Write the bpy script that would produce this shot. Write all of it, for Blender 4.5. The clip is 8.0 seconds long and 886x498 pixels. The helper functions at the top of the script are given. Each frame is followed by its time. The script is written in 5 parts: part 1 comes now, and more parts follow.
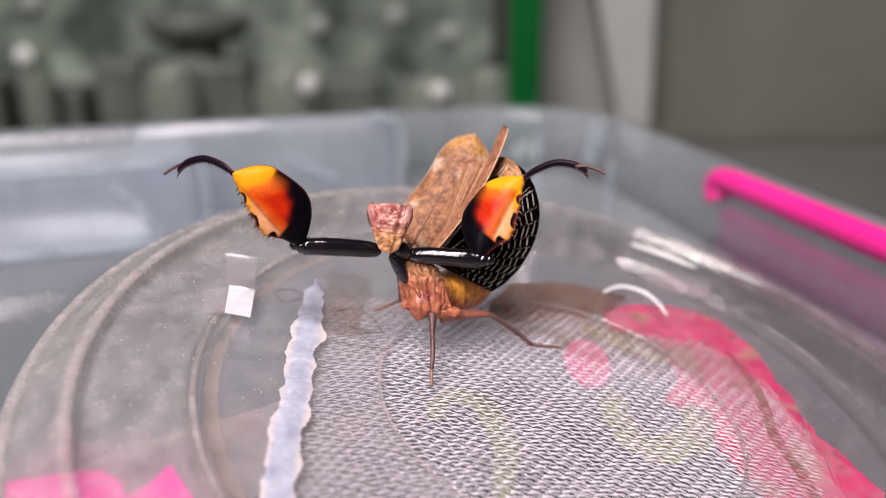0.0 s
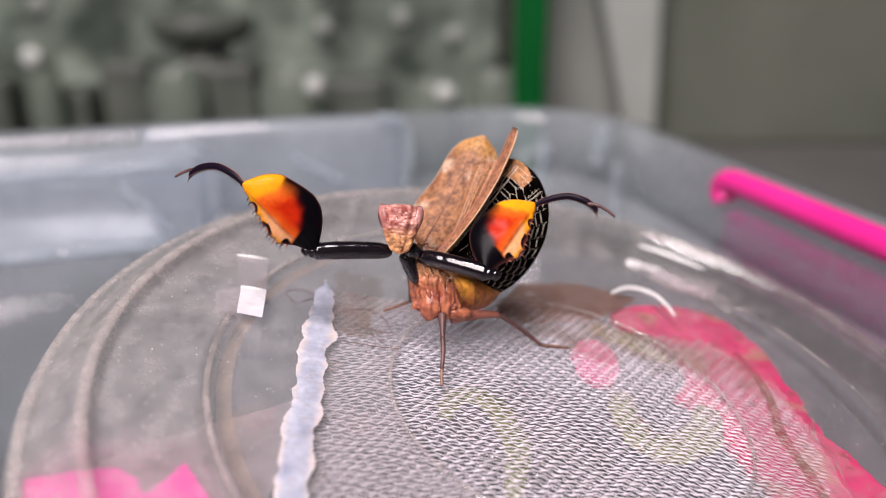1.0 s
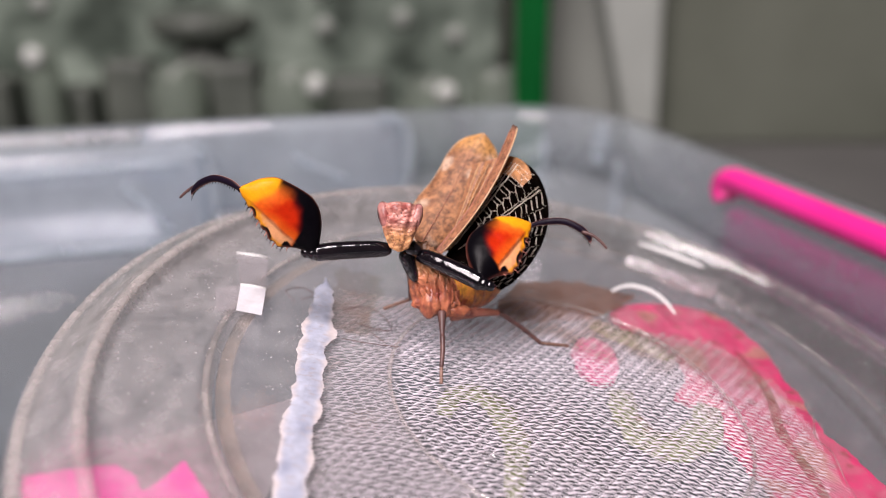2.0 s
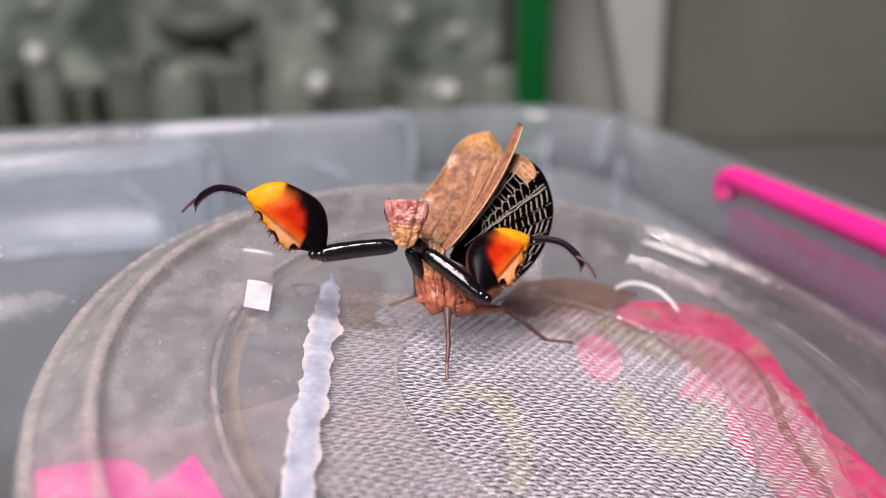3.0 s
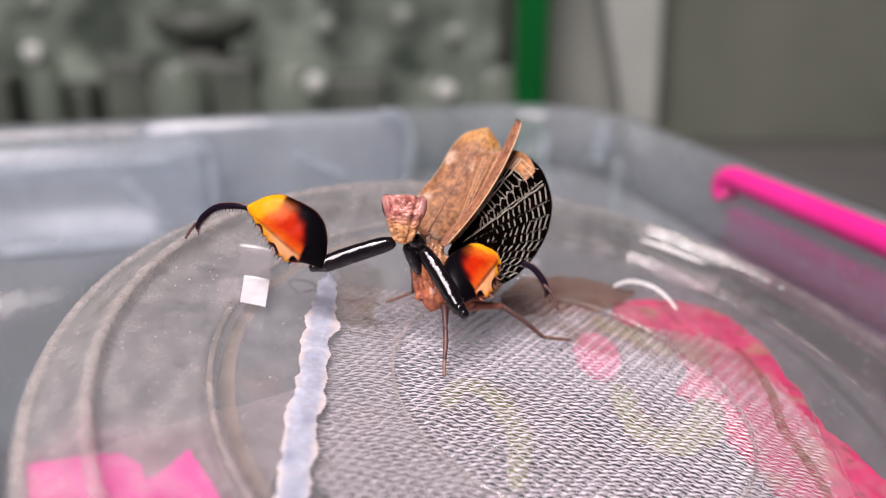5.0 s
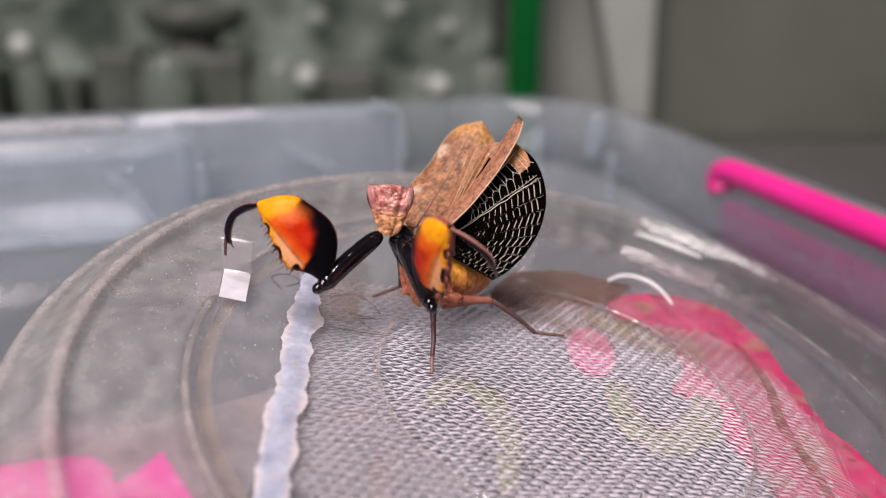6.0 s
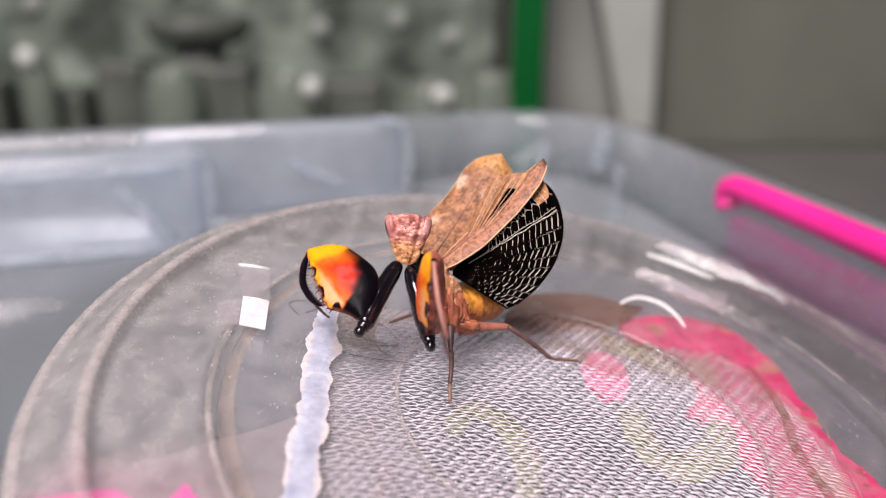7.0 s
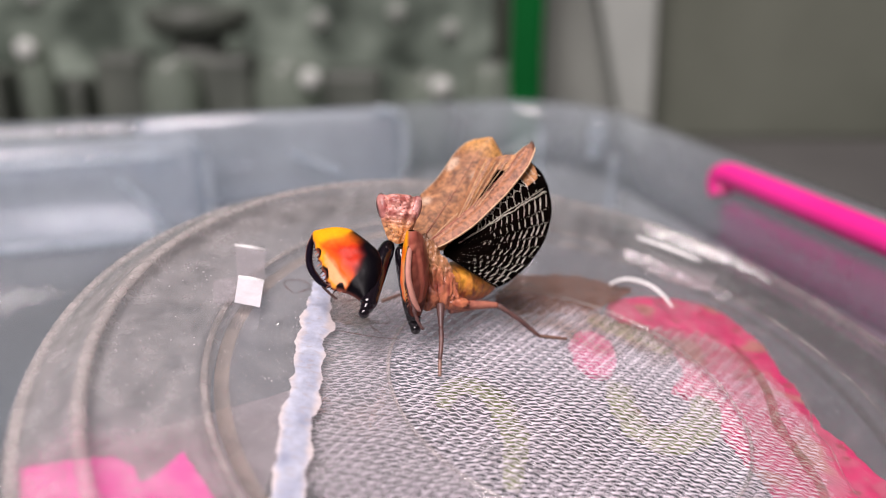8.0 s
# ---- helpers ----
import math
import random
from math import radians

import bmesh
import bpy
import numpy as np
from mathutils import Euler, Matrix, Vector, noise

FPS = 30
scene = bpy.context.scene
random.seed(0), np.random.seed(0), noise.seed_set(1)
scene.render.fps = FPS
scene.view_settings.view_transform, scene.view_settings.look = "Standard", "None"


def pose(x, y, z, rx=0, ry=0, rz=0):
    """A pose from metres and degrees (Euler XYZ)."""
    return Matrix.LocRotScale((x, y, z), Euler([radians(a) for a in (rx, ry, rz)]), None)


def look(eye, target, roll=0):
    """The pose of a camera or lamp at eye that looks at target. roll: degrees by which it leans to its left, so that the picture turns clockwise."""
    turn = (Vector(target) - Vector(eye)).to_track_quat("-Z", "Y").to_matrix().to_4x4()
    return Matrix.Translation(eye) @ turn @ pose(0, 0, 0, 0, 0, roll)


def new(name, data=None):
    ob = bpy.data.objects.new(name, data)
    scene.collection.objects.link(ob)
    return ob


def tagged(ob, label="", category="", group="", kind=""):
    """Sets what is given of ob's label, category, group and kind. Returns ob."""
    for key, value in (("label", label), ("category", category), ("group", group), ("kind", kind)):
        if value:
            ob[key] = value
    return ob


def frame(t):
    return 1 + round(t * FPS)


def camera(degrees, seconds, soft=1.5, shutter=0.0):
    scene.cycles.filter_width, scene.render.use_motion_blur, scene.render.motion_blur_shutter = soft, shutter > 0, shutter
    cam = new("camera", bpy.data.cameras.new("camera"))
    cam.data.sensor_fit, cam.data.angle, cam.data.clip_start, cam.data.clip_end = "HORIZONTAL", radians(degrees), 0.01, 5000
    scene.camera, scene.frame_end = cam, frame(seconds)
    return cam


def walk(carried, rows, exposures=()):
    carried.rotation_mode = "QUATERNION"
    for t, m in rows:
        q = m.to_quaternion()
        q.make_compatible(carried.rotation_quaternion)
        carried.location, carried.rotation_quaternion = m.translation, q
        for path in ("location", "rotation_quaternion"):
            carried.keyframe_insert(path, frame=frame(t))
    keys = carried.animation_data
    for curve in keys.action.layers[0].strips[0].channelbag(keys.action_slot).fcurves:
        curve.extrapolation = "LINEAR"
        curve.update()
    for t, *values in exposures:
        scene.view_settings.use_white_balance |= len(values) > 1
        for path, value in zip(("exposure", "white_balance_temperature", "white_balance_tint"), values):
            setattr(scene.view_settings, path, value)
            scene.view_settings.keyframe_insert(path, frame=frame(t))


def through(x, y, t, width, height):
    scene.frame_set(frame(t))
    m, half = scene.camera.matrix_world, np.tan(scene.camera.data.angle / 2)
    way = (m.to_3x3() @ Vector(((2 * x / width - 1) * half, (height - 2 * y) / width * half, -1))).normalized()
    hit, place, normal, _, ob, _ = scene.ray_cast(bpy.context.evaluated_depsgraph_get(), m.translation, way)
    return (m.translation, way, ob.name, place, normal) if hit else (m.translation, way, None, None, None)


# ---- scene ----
cam = camera(58.0, 8.0, soft=0.7)
cam.data.dof.use_dof = True
cam.data.dof.focus_distance = 0.0755
cam.data.dof.aperture_fstop = 15.2
walk(cam, [
    (0.0, pose(0.00101, 0.00107, 0.13007, 69.96, 0.06, -0.48)),
    (0.5, pose(0.00088, 0.00122, 0.13003, 70.04, 0.05, -0.37)),
    (1.0, pose(0.00038, 0.00049, 0.13026, 70.04, 0.07, -0.19)),
    (1.5, pose(0.00069, 0.00074, 0.13013, 70.02, 0.11, -0.12)),
    (3.0, pose(0.00010, -0.00017, 0.13008, 69.94, 0.07, -0.01)),
    (3.5, pose(0.00000, 0.00000, 0.13000, 70.00, -0.00, 0.00)),
    (4.0, pose(-0.00006, 0.00004, 0.12995, 70.01, -0.03, -0.01)),
    (5.5, pose(0.00004, 0.00005, 0.12938, 69.99, -0.35, -0.13)),
    (5.7, pose(-0.00075, 0.00040, 0.12820, 69.69, -0.25, -0.17)),
    (5.8, pose(0.00008, 0.00309, 0.12578, 69.01, -0.02, -0.39)),
    (5.9, pose(0.00137, 0.00300, 0.12678, 69.40, 0.27, -0.46)),
    (6.0, pose(0.00056, 0.00280, 0.12817, 69.70, -0.42, -0.55)),
    (6.2, pose(0.00133, 0.00212, 0.13021, 69.75, 0.20, -0.61)),
    (6.3, pose(0.00105, 0.00238, 0.13136, 70.04, -0.10, -0.68)),
    (6.5, pose(-0.00018, 0.00411, 0.13151, 70.49, -0.70, -0.62)),
    (7.0, pose(-0.00090, 0.00280, 0.13040, 70.13, -0.24, -0.47)),
    (7.5, pose(-0.00091, 0.00039, 0.13002, 69.82, -0.19, -0.42)),
    (8.0, pose(0.00009, 0.00052, 0.12982, 69.63, -0.18, -0.45)),
], [(0.0, -0.03), (5.6, -0.03), (6.0, -0.24), (6.5, -0.12), (7.0, 0.1), (7.5, 0.0), (8.0, -0.05)])

# ---- light ----
world = bpy.data.worlds.new("world")
scene.world = world
world.use_nodes = True
wn = world.node_tree.nodes
sky = wn.new("ShaderNodeTexSky")
sky.sky_type, sky.sun_disc = "NISHITA", False
sky.sun_elevation, sky.sun_rotation = radians(40), radians(-60)
wn["Background"].inputs["Strength"].default_value = 0.1
world.node_tree.links.new(sky.outputs[0], wn["Background"].inputs["Color"])


def area_lamp(name, eye, target, sx, sy, watts, color):
    data = bpy.data.lights.new(name, "AREA")
    data.shape, data.size, data.size_y, data.energy, data.color = "RECTANGLE", sx, sy, watts, color
    ob = new(name, data)
    ob.matrix_world = look(eye, target)
    return ob


area_lamp("window_light", (-0.3, -0.55, 1.0), (0.0, 0.07, 0.1), 0.5, 0.95, 23.5, (1.0, 0.875, 0.895))
area_lamp("ceiling_light", (-0.1, -0.45, 2.1), (-0.1, -0.2, 0.0), 0.6, 0.25, 23.5, (1.0, 0.875, 0.895))
scene.view_settings.exposure = 0.0


# ---- helpers for meshes ----
MM = 0.001


def mm(x, y, z):
    return Vector((x * MM, y * MM, z * MM))


def joint_mm(x, y, z):
    return Matrix.Translation(mm(x, y, z))


def mesh_from(bm, name, smooth=True):
    bmesh.ops.recalc_face_normals(bm, faces=bm.faces)
    me = bpy.data.meshes.new(name)
    bm.to_mesh(me)
    bm.free()
    if smooth:
        for p in me.polygons:
            p.use_smooth = True
    return me


def part(name, bm, material, parent=None, label="", m=None, smooth=True):
    ob = new(name, mesh_from(bm, name, smooth))
    ob.data.materials.append(material)
    if parent:
        ob.parent = parent
    if m is not None:
        ob.matrix_basis = m
    if label:
        ob["label"] = label
    return ob


def empty(name, m):
    ob = new(name)
    ob.empty_display_size = 0.005
    ob.matrix_basis = m
    return ob


def grid(bm, fn, nu, nv, wrap_u=False, wrap_v=False):
    """A sheet of quads through fn(u, v), u and v from 0 to 1."""
    vs = []
    for i in range(nu if wrap_u else nu + 1):
        vs.append([bm.verts.new(fn(i / nu, j / nv)) for j in range(nv if wrap_v else nv + 1)])
    for i in range(nu):
        a, b = vs[i], vs[(i + 1) % len(vs)]
        for j in range(nv):
            k = (j + 1) % len(a)
            bm.faces.new((a[j], b[j], b[k], a[k]))
    return vs


def tube(bm, pts, radii, seg=10, flat=1.0, cap=True):
    """A tube along pts with a radius at each, its section flattened by flat."""
    pts = [Vector(p) for p in pts]
    n = len(pts)
    up = None
    rings = []
    for i, p in enumerate(pts):
        d = (pts[min(i + 1, n - 1)] - pts[max(i - 1, 0)]).normalized()
        if up is None:
            up = Vector((0, 0, 1)) if abs(d.z) < 0.9 else Vector((0, 1, 0))
        side = d.cross(up).normalized()
        up = side.cross(d).normalized()
        r = radii[i] if hasattr(radii, "__len__") else radii
        rings.append([bm.verts.new(p + side * math.cos(a) * r + up * math.sin(a) * r * flat)
                      for a in [2 * math.pi * k / seg for k in range(seg)]])
    for a, b in zip(rings, rings[1:]):
        for k in range(seg):
            bm.faces.new((a[k], a[(k + 1) % seg], b[(k + 1) % seg], b[k]))
    if cap:
        bm.faces.new(rings[0][::-1])
        bm.faces.new(rings[-1])
    return rings


def smooth_path(pts, n):
    """n + 1 points on a smooth curve through pts."""
    pts = [Vector(p) for p in pts]
    out = []
    m = len(pts) - 1
    for i in range(n + 1):
        s = i / n * m
        k = min(int(s), m - 1)
        f = s - k
        p0, p1, p2, p3 = pts[max(k - 1, 0)], pts[k], pts[k + 1], pts[min(k + 2, m)]
        out.append(0.5 * ((2 * p1) + (p2 - p0) * f + (2 * p0 - 5 * p1 + 4 * p2 - p3) * f * f + (3 * p1 - p0 - 3 * p2 + p3) * f ** 3))
    return out


def box(bm, x0, x1, y0, y1, z0, z1, bevel=0.0):
    vs = [bm.verts.new((x, y, z)) for z in (z0, z1) for y in (y0, y1) for x in (x0, x1)]
    fs = [(0, 2, 3, 1), (4, 5, 7, 6), (0, 1, 5, 4), (2, 6, 7, 3), (0, 4, 6, 2), (1, 3, 7, 5)]
    faces = [bm.faces.new([vs[i] for i in f]) for f in fs]
    if bevel:
        edges = list({e for f in faces for e in f.edges})
        bmesh.ops.bevel(bm, geom=edges, offset=bevel, segments=2, affect="EDGES", profile=0.6)


def ball(bm, c, rx, ry, rz, nu=20, nv=12, turn=None):
    c = Vector(c)
    turn = turn or Matrix.Identity(3)

    def fn(u, v):
        a, b = 2 * math.pi * u, math.pi * (0.002 + 0.996 * v)
        return c + turn @ Vector((rx * math.cos(a) * math.sin(b), ry * math.sin(a) * math.sin(b), rz * math.cos(b)))
    grid(bm, fn, nu, nv, wrap_u=True)


def lathe(bm, profile, seg=128):
    """Turns a profile of (radius, height) in millimetres about z."""
    n = len(profile)

    def fn(u, v):
        r, z = profile[round(v * (n - 1))]
        a = 2 * math.pi * u
        return mm(r * math.cos(a), r * math.sin(a), z)
    grid(bm, fn, seg, n - 1, wrap_u=True)


def ramp(x, xs, ys):
    return float(np.interp(x, xs, ys))


def step(x, a, b):
    t = min(1.0, max(0.0, (x - a) / (b - a)))
    return t * t * (3 - 2 * t)


def mix3(a, b, t):
    return tuple(p + (q - p) * t for p, q in zip(a, b))


def pigment(me, fn):
    """Stores a colour for each vertex, from its place."""
    att = me.color_attributes.new("pigment", "FLOAT_COLOR", "POINT")
    for i, v in enumerate(me.vertices):
        att.data[i].color = (*fn(v.co), 1.0)


# ---- materials ----
def material(name):
    mat = bpy.data.materials.new(name)
    mat.use_nodes = True
    nt = mat.node_tree
    return mat, nt, nt.nodes["Principled BSDF"]


def noise_node(nt, scale, detail=4.0, rough=0.55):
    co = nt.nodes.new("ShaderNodeTexCoord")
    n = nt.nodes.new("ShaderNodeTexNoise")
    n.inputs["Scale"].default_value, n.inputs["Detail"].default_value, n.inputs["Roughness"].default_value = scale, detail, rough
    nt.links.new(co.outputs["Object"], n.inputs["Vector"])
    return n


def color_ramp(nt, source, stops):
    r = nt.nodes.new("ShaderNodeValToRGB")
    while len(r.color_ramp.elements) < len(stops):
        r.color_ramp.elements.new(0.5)
    for e, (p, c) in zip(r.color_ramp.elements, stops):
        e.position, e.color = p, (*c, 1.0)
    nt.links.new(source, r.inputs[0])
    return r


def surface(name, stops, scale, rough=0.5, bump=0.0, bump_scale=None, spec=0.5, detail=5.0, metallic=0.0):
    mat, nt, b = material(name)
    n = noise_node(nt, scale, detail)
    r = color_ramp(nt, n.outputs["Fac"], stops)
    nt.links.new(r.outputs["Color"], b.inputs["Base Color"])
    b.inputs["Roughness"].default_value = rough
    b.inputs["Specular IOR Level"].default_value = spec
    b.inputs["Metallic"].default_value = metallic
    if bump:
        n2 = noise_node(nt, bump_scale or scale * 4, 4.0)
        bp = nt.nodes.new("ShaderNodeBump")
        bp.inputs["Strength"].default_value, bp.inputs["Distance"].default_value = bump, 0.0002
        nt.links.new(n2.outputs["Fac"], bp.inputs["Height"])
        nt.links.new(bp.outputs["Normal"], b.inputs["Normal"])
    return mat


def painted(name, rough=0.4, bump=0.3, bump_scale=4000, grain=0.35, spec=0.5, coat=0.0, lo=0.3, hi=0.7, speck=1800):
    """Pigment stored on the mesh, with fine grain and relief."""
    mat, nt, b = material(name)
    at = nt.nodes.new("ShaderNodeAttribute")
    at.attribute_name = "pigment"
    n = noise_node(nt, speck, 5.0, 0.65)
    r = color_ramp(nt, n.outputs["Fac"], [(lo, (1 - grain,) * 3), (hi, (1.0, 1.0, 1.0))])
    mx = nt.nodes.new("ShaderNodeMixRGB")
    mx.blend_type, mx.inputs[0].default_value = "MULTIPLY", 1.0
    nt.links.new(at.outputs["Color"], mx.inputs[1])
    nt.links.new(r.outputs["Color"], mx.inputs[2])
    nt.links.new(mx.outputs[0], b.inputs["Base Color"])
    b.inputs["Roughness"].default_value = rough
    b.inputs["Specular IOR Level"].default_value = spec
    b.inputs["Coat Weight"].default_value = coat
    b.inputs["Coat Roughness"].default_value = 0.05
    n2 = noise_node(nt, bump_scale, 4.0)
    bp = nt.nodes.new("ShaderNodeBump")
    bp.inputs["Strength"].default_value, bp.inputs["Distance"].default_value = bump, 0.0001
    nt.links.new(n2.outputs["Fac"], bp.inputs["Height"])
    nt.links.new(bp.outputs["Normal"], b.inputs["Normal"])
    return mat


def clear_plastic(name, tint, haze_color, haze_lo, haze_hi, scale, gloss_rough=0.06, gloss=1.0, low=0.45, high=0.75, through=0.5, side_haze=0.0):
    """Thin see-through plastic: a tint, a dusty haze in patches, and gloss."""
    mat, nt, b = material(name)
    nt.nodes.remove(b)
    out = nt.nodes["Material Output"]
    tr = nt.nodes.new("ShaderNodeBsdfTransparent")
    tr.inputs["Color"].default_value = (*tint, 1)
    df = nt.nodes.new("ShaderNodeBsdfDiffuse")
    df.inputs["Color"].default_value = (*haze_color, 1)
    tl = nt.nodes.new("ShaderNodeBsdfTranslucent")
    tl.inputs["Color"].default_value = (*haze_color, 1)
    dm = nt.nodes.new("ShaderNodeMixShader")
    dm.inputs[0].default_value = through
    nt.links.new(df.outputs[0], dm.inputs[1])
    nt.links.new(tl.outputs[0], dm.inputs[2])
    n = noise_node(nt, scale, 6.0, 0.6)
    mr = nt.nodes.new("ShaderNodeMapRange")
    for k, v in zip(("From Min", "From Max", "To Min", "To Max"), (low, high, haze_lo, haze_hi)):
        mr.inputs[k].default_value = v
    if side_haze:
        # haze grows towards one side, painting in the brighter side of the lid
        xyz = nt.nodes.new("ShaderNodeSeparateXYZ")
        nt.links.new(n.inputs["Vector"].links[0].from_socket, xyz.inputs[0])
        add = nt.nodes.new("ShaderNodeMath")
        add.operation = "MULTIPLY_ADD"
        add.inputs[1].default_value = -side_haze
        nt.links.new(xyz.outputs["X"], add.inputs[0])
        nt.links.new(n.outputs["Fac"], add.inputs[2])
        nt.links.new(add.outputs[0], mr.inputs["Value"])
    else:
        nt.links.new(n.outputs["Fac"], mr.inputs["Value"])
    m1 = nt.nodes.new("ShaderNodeMixShader")
    nt.links.new(mr.outputs[0], m1.inputs[0])
    nt.links.new(tr.outputs[0], m1.inputs[1])
    nt.links.new(dm.outputs[0], m1.inputs[2])
    gl = nt.nodes.new("ShaderNodeBsdfGlossy")
    gl.inputs["Roughness"].default_value = gloss_rough
    fr = nt.nodes.new("ShaderNodeLayerWeight")
    fr.inputs["Blend"].default_value = 0.5
    pw = nt.nodes.new("ShaderNodeMath")
    pw.operation = "POWER"
    pw.inputs[1].default_value = 4.0
    nt.links.new(fr.outputs["Facing"], pw.inputs[0])
    mg = nt.nodes.new("ShaderNodeMath")
    mg.operation = "MULTIPLY_ADD"
    mg.inputs[1].default_value, mg.inputs[2].default_value = 0.8 * gloss, 0.035 * gloss
    nt.links.new(pw.outputs[0], mg.inputs[0])
    m2 = nt.nodes.new("ShaderNodeMixShader")
    nt.links.new(mg.outputs[0], m2.inputs[0])
    nt.links.new(m1.outputs[0], m2.inputs[1])
    nt.links.new(gl.outputs[0], m2.inputs[2])
    nt.links.new(m2.outputs[0], out.inputs["Surface"])
    return mat


LID = clear_plastic("dusty_clear_plastic", (0.96, 0.96, 0.95), (0.80, 0.78, 0.78), 0.02, 0.34, 420, gloss_rough=0.05, gloss=0.9, low=0.4, high=0.84, side_haze=5.0)
PANEL = clear_plastic("clear_lid_panel", (0.985, 0.98, 0.985), (0.80, 0.79, 0.79), 0.03, 0.2, 420, gloss_rough=0.03, gloss=0.9, low=0.36, high=0.84, side_haze=5.0)
CUP = clear_plastic("clear_cup_plastic", (0.93, 0.92, 0.93), (0.52, 0.5, 0.5), 0.05, 0.12, 60, gloss=0.4, through=0.35)
SHEET = clear_plastic("pale_film", (0.95, 0.93, 0.94), (0.8, 0.72, 0.75), 0.32, 0.5, 120, gloss_rough=0.15, gloss=0.6)
SCUFF = clear_plastic("beige_scuffs", (0.97, 0.96, 0.95), (0.70, 0.62, 0.56), 0.0, 0.3, 250, gloss_rough=0.2, gloss=0.4, low=0.42, high=0.8, side_haze=6.0)
DROP = clear_plastic("clear_bump", (0.97, 0.97, 0.97), (0.8, 0.8, 0.8), 0.0, 0.06, 300, gloss_rough=0.03, gloss=1.2)
BEAD = clear_plastic("worn_plastic_edge", (0.95, 0.95, 0.94), (0.88, 0.82, 0.80), 0.05, 0.4, 500, low=0.35, high=0.8, side_haze=3.0)
BOXLINE = clear_plastic("pale_box_line", (0.93, 0.95, 0.97), (0.84, 0.92, 0.97), 0.25, 0.5, 80)
BOX = clear_plastic("milky_box_plastic", (0.85, 0.88, 0.91), (0.77, 0.84, 0.89), 0.22, 0.4, 25, gloss_rough=0.12)
BOXRIM = clear_plastic("milky_rim_plastic", (0.85, 0.88, 0.92), (0.84, 0.91, 0.96), 0.3, 0.5, 25, gloss_rough=0.12)
BOXBASE = clear_plastic("frosted_box_bottom", (0.85, 0.88, 0.92), (0.33, 0.335, 0.35), 0.85, 0.92, 25, gloss_rough=0.2, through=0.15)
PINK = surface("pink_plastic", [(0.3, (0.72, 0.015, 0.23)), (0.7, (0.80, 0.025, 0.29))], 40, rough=0.35)
THREAD = painted("white_nylon_thread", rough=0.4, bump=0.4, bump_scale=3000, grain=0.2)
BAND = painted("white_glue_strip", rough=0.5, bump=0.4, bump_scale=1500, grain=0.22, lo=0.35, hi=0.65, speck=1300)
# brown film that holds both a stain and a painted shadow
STAIN_SHADOW = clear_plastic("brown_stain_shadow_film", (0.66, 0.52, 0.44), (0.22, 0.095, 0.055), 0.55, 0.95, 150, gloss=0.3, low=0.32, high=0.7, through=0.2)
OLIVE = clear_plastic("faint_olive_film", (0.94, 0.93, 0.88), (0.28, 0.22, 0.14), 0.0, 0.3, 300, gloss=0.3, low=0.45, high=0.8)
FAINT_STAIN = clear_plastic("faint_brown_stain", (0.9, 0.86, 0.82), (0.3, 0.17, 0.11), 0.0, 0.5, 220, gloss=0.4, low=0.48, high=0.75, through=0.2)
# whitish sheets that paint window glare onto the lid
GLARE = clear_plastic("whitish_glare", (0.95, 0.94, 0.95), (0.96, 0.95, 0.98), 0.75, 0.95, 500, gloss_rough=0.1, gloss=0.8, low=0.3, high=0.6)
FAINT_GLARE = clear_plastic("faint_glare", (0.95, 0.94, 0.95), (0.85, 0.82, 0.84), 0.16, 0.3, 500, gloss_rough=0.1, gloss=0.8)
PALE_GREEN = clear_plastic("pale_green_print", (0.92, 0.94, 0.86), (0.36, 0.40, 0.22), 0.22, 0.66, 420, gloss=0.3, low=0.3, high=0.55, through=0.2)
TABLE = surface("grey_table", [(0.3, (0.09, 0.09, 0.088)), (0.7, (0.13, 0.13, 0.125))], 8, rough=0.5)
FLOOR = surface("grey_floor", [(0.3, (0.2, 0.2, 0.19)), (0.7, (0.28, 0.28, 0.26))], 4, rough=0.6)
JAR = clear_plastic("grey_green_jar", (0.85, 0.88, 0.84), (0.38, 0.44, 0.38), 0.45, 0.6, 55, gloss_rough=0.25, gloss=0.7)
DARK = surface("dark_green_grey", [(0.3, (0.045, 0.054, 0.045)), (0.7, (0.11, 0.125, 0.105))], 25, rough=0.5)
BACK = surface("mottled_grey_green", [(0.36, (0.03, 0.045, 0.033)), (0.5, (0.115, 0.15, 0.12)), (0.66, (0.26, 0.32, 0.265))], 20, rough=0.6, detail=2.0)
FILM = painted("blotched_pink_plastic", rough=0.32, bump=0.5, bump_scale=500, grain=0.2, lo=0.36, hi=0.6, speck=420, spec=0.35)
DUST = surface("pale_dust", [(0.3, (0.48, 0.46, 0.46)), (0.7, (0.66, 0.64, 0.64))], 300, rough=0.8)
MAGENTA = surface("magenta_plastic", [(0.3, (0.80, 0.035, 0.36)), (0.5, (0.86, 0.06, 0.43)), (0.7, (0.88, 0.11, 0.47))], 120, rough=0.35, bump=0.3, bump_scale=200)
WHITE = surface("white_plastic", [(0.3, (0.75, 0.76, 0.75)), (0.7, (0.82, 0.83, 0.82))], 30, rough=0.3)
WALL = surface("grey_painted_wall", [(0.3, (0.085, 0.096, 0.072)), (0.7, (0.135, 0.15, 0.118))], 6, rough=0.8, bump=0.3, bump_scale=60)
ROOM = surface("plain_room_paint", [(0.3, (0.11, 0.11, 0.105)), (0.7, (0.15, 0.15, 0.14))], 3, rough=0.8)
PILLAR = surface("pale_grey_paint", [(0.3, (0.30, 0.325, 0.30)), (0.7, (0.38, 0.41, 0.38))], 12, rough=0.6)
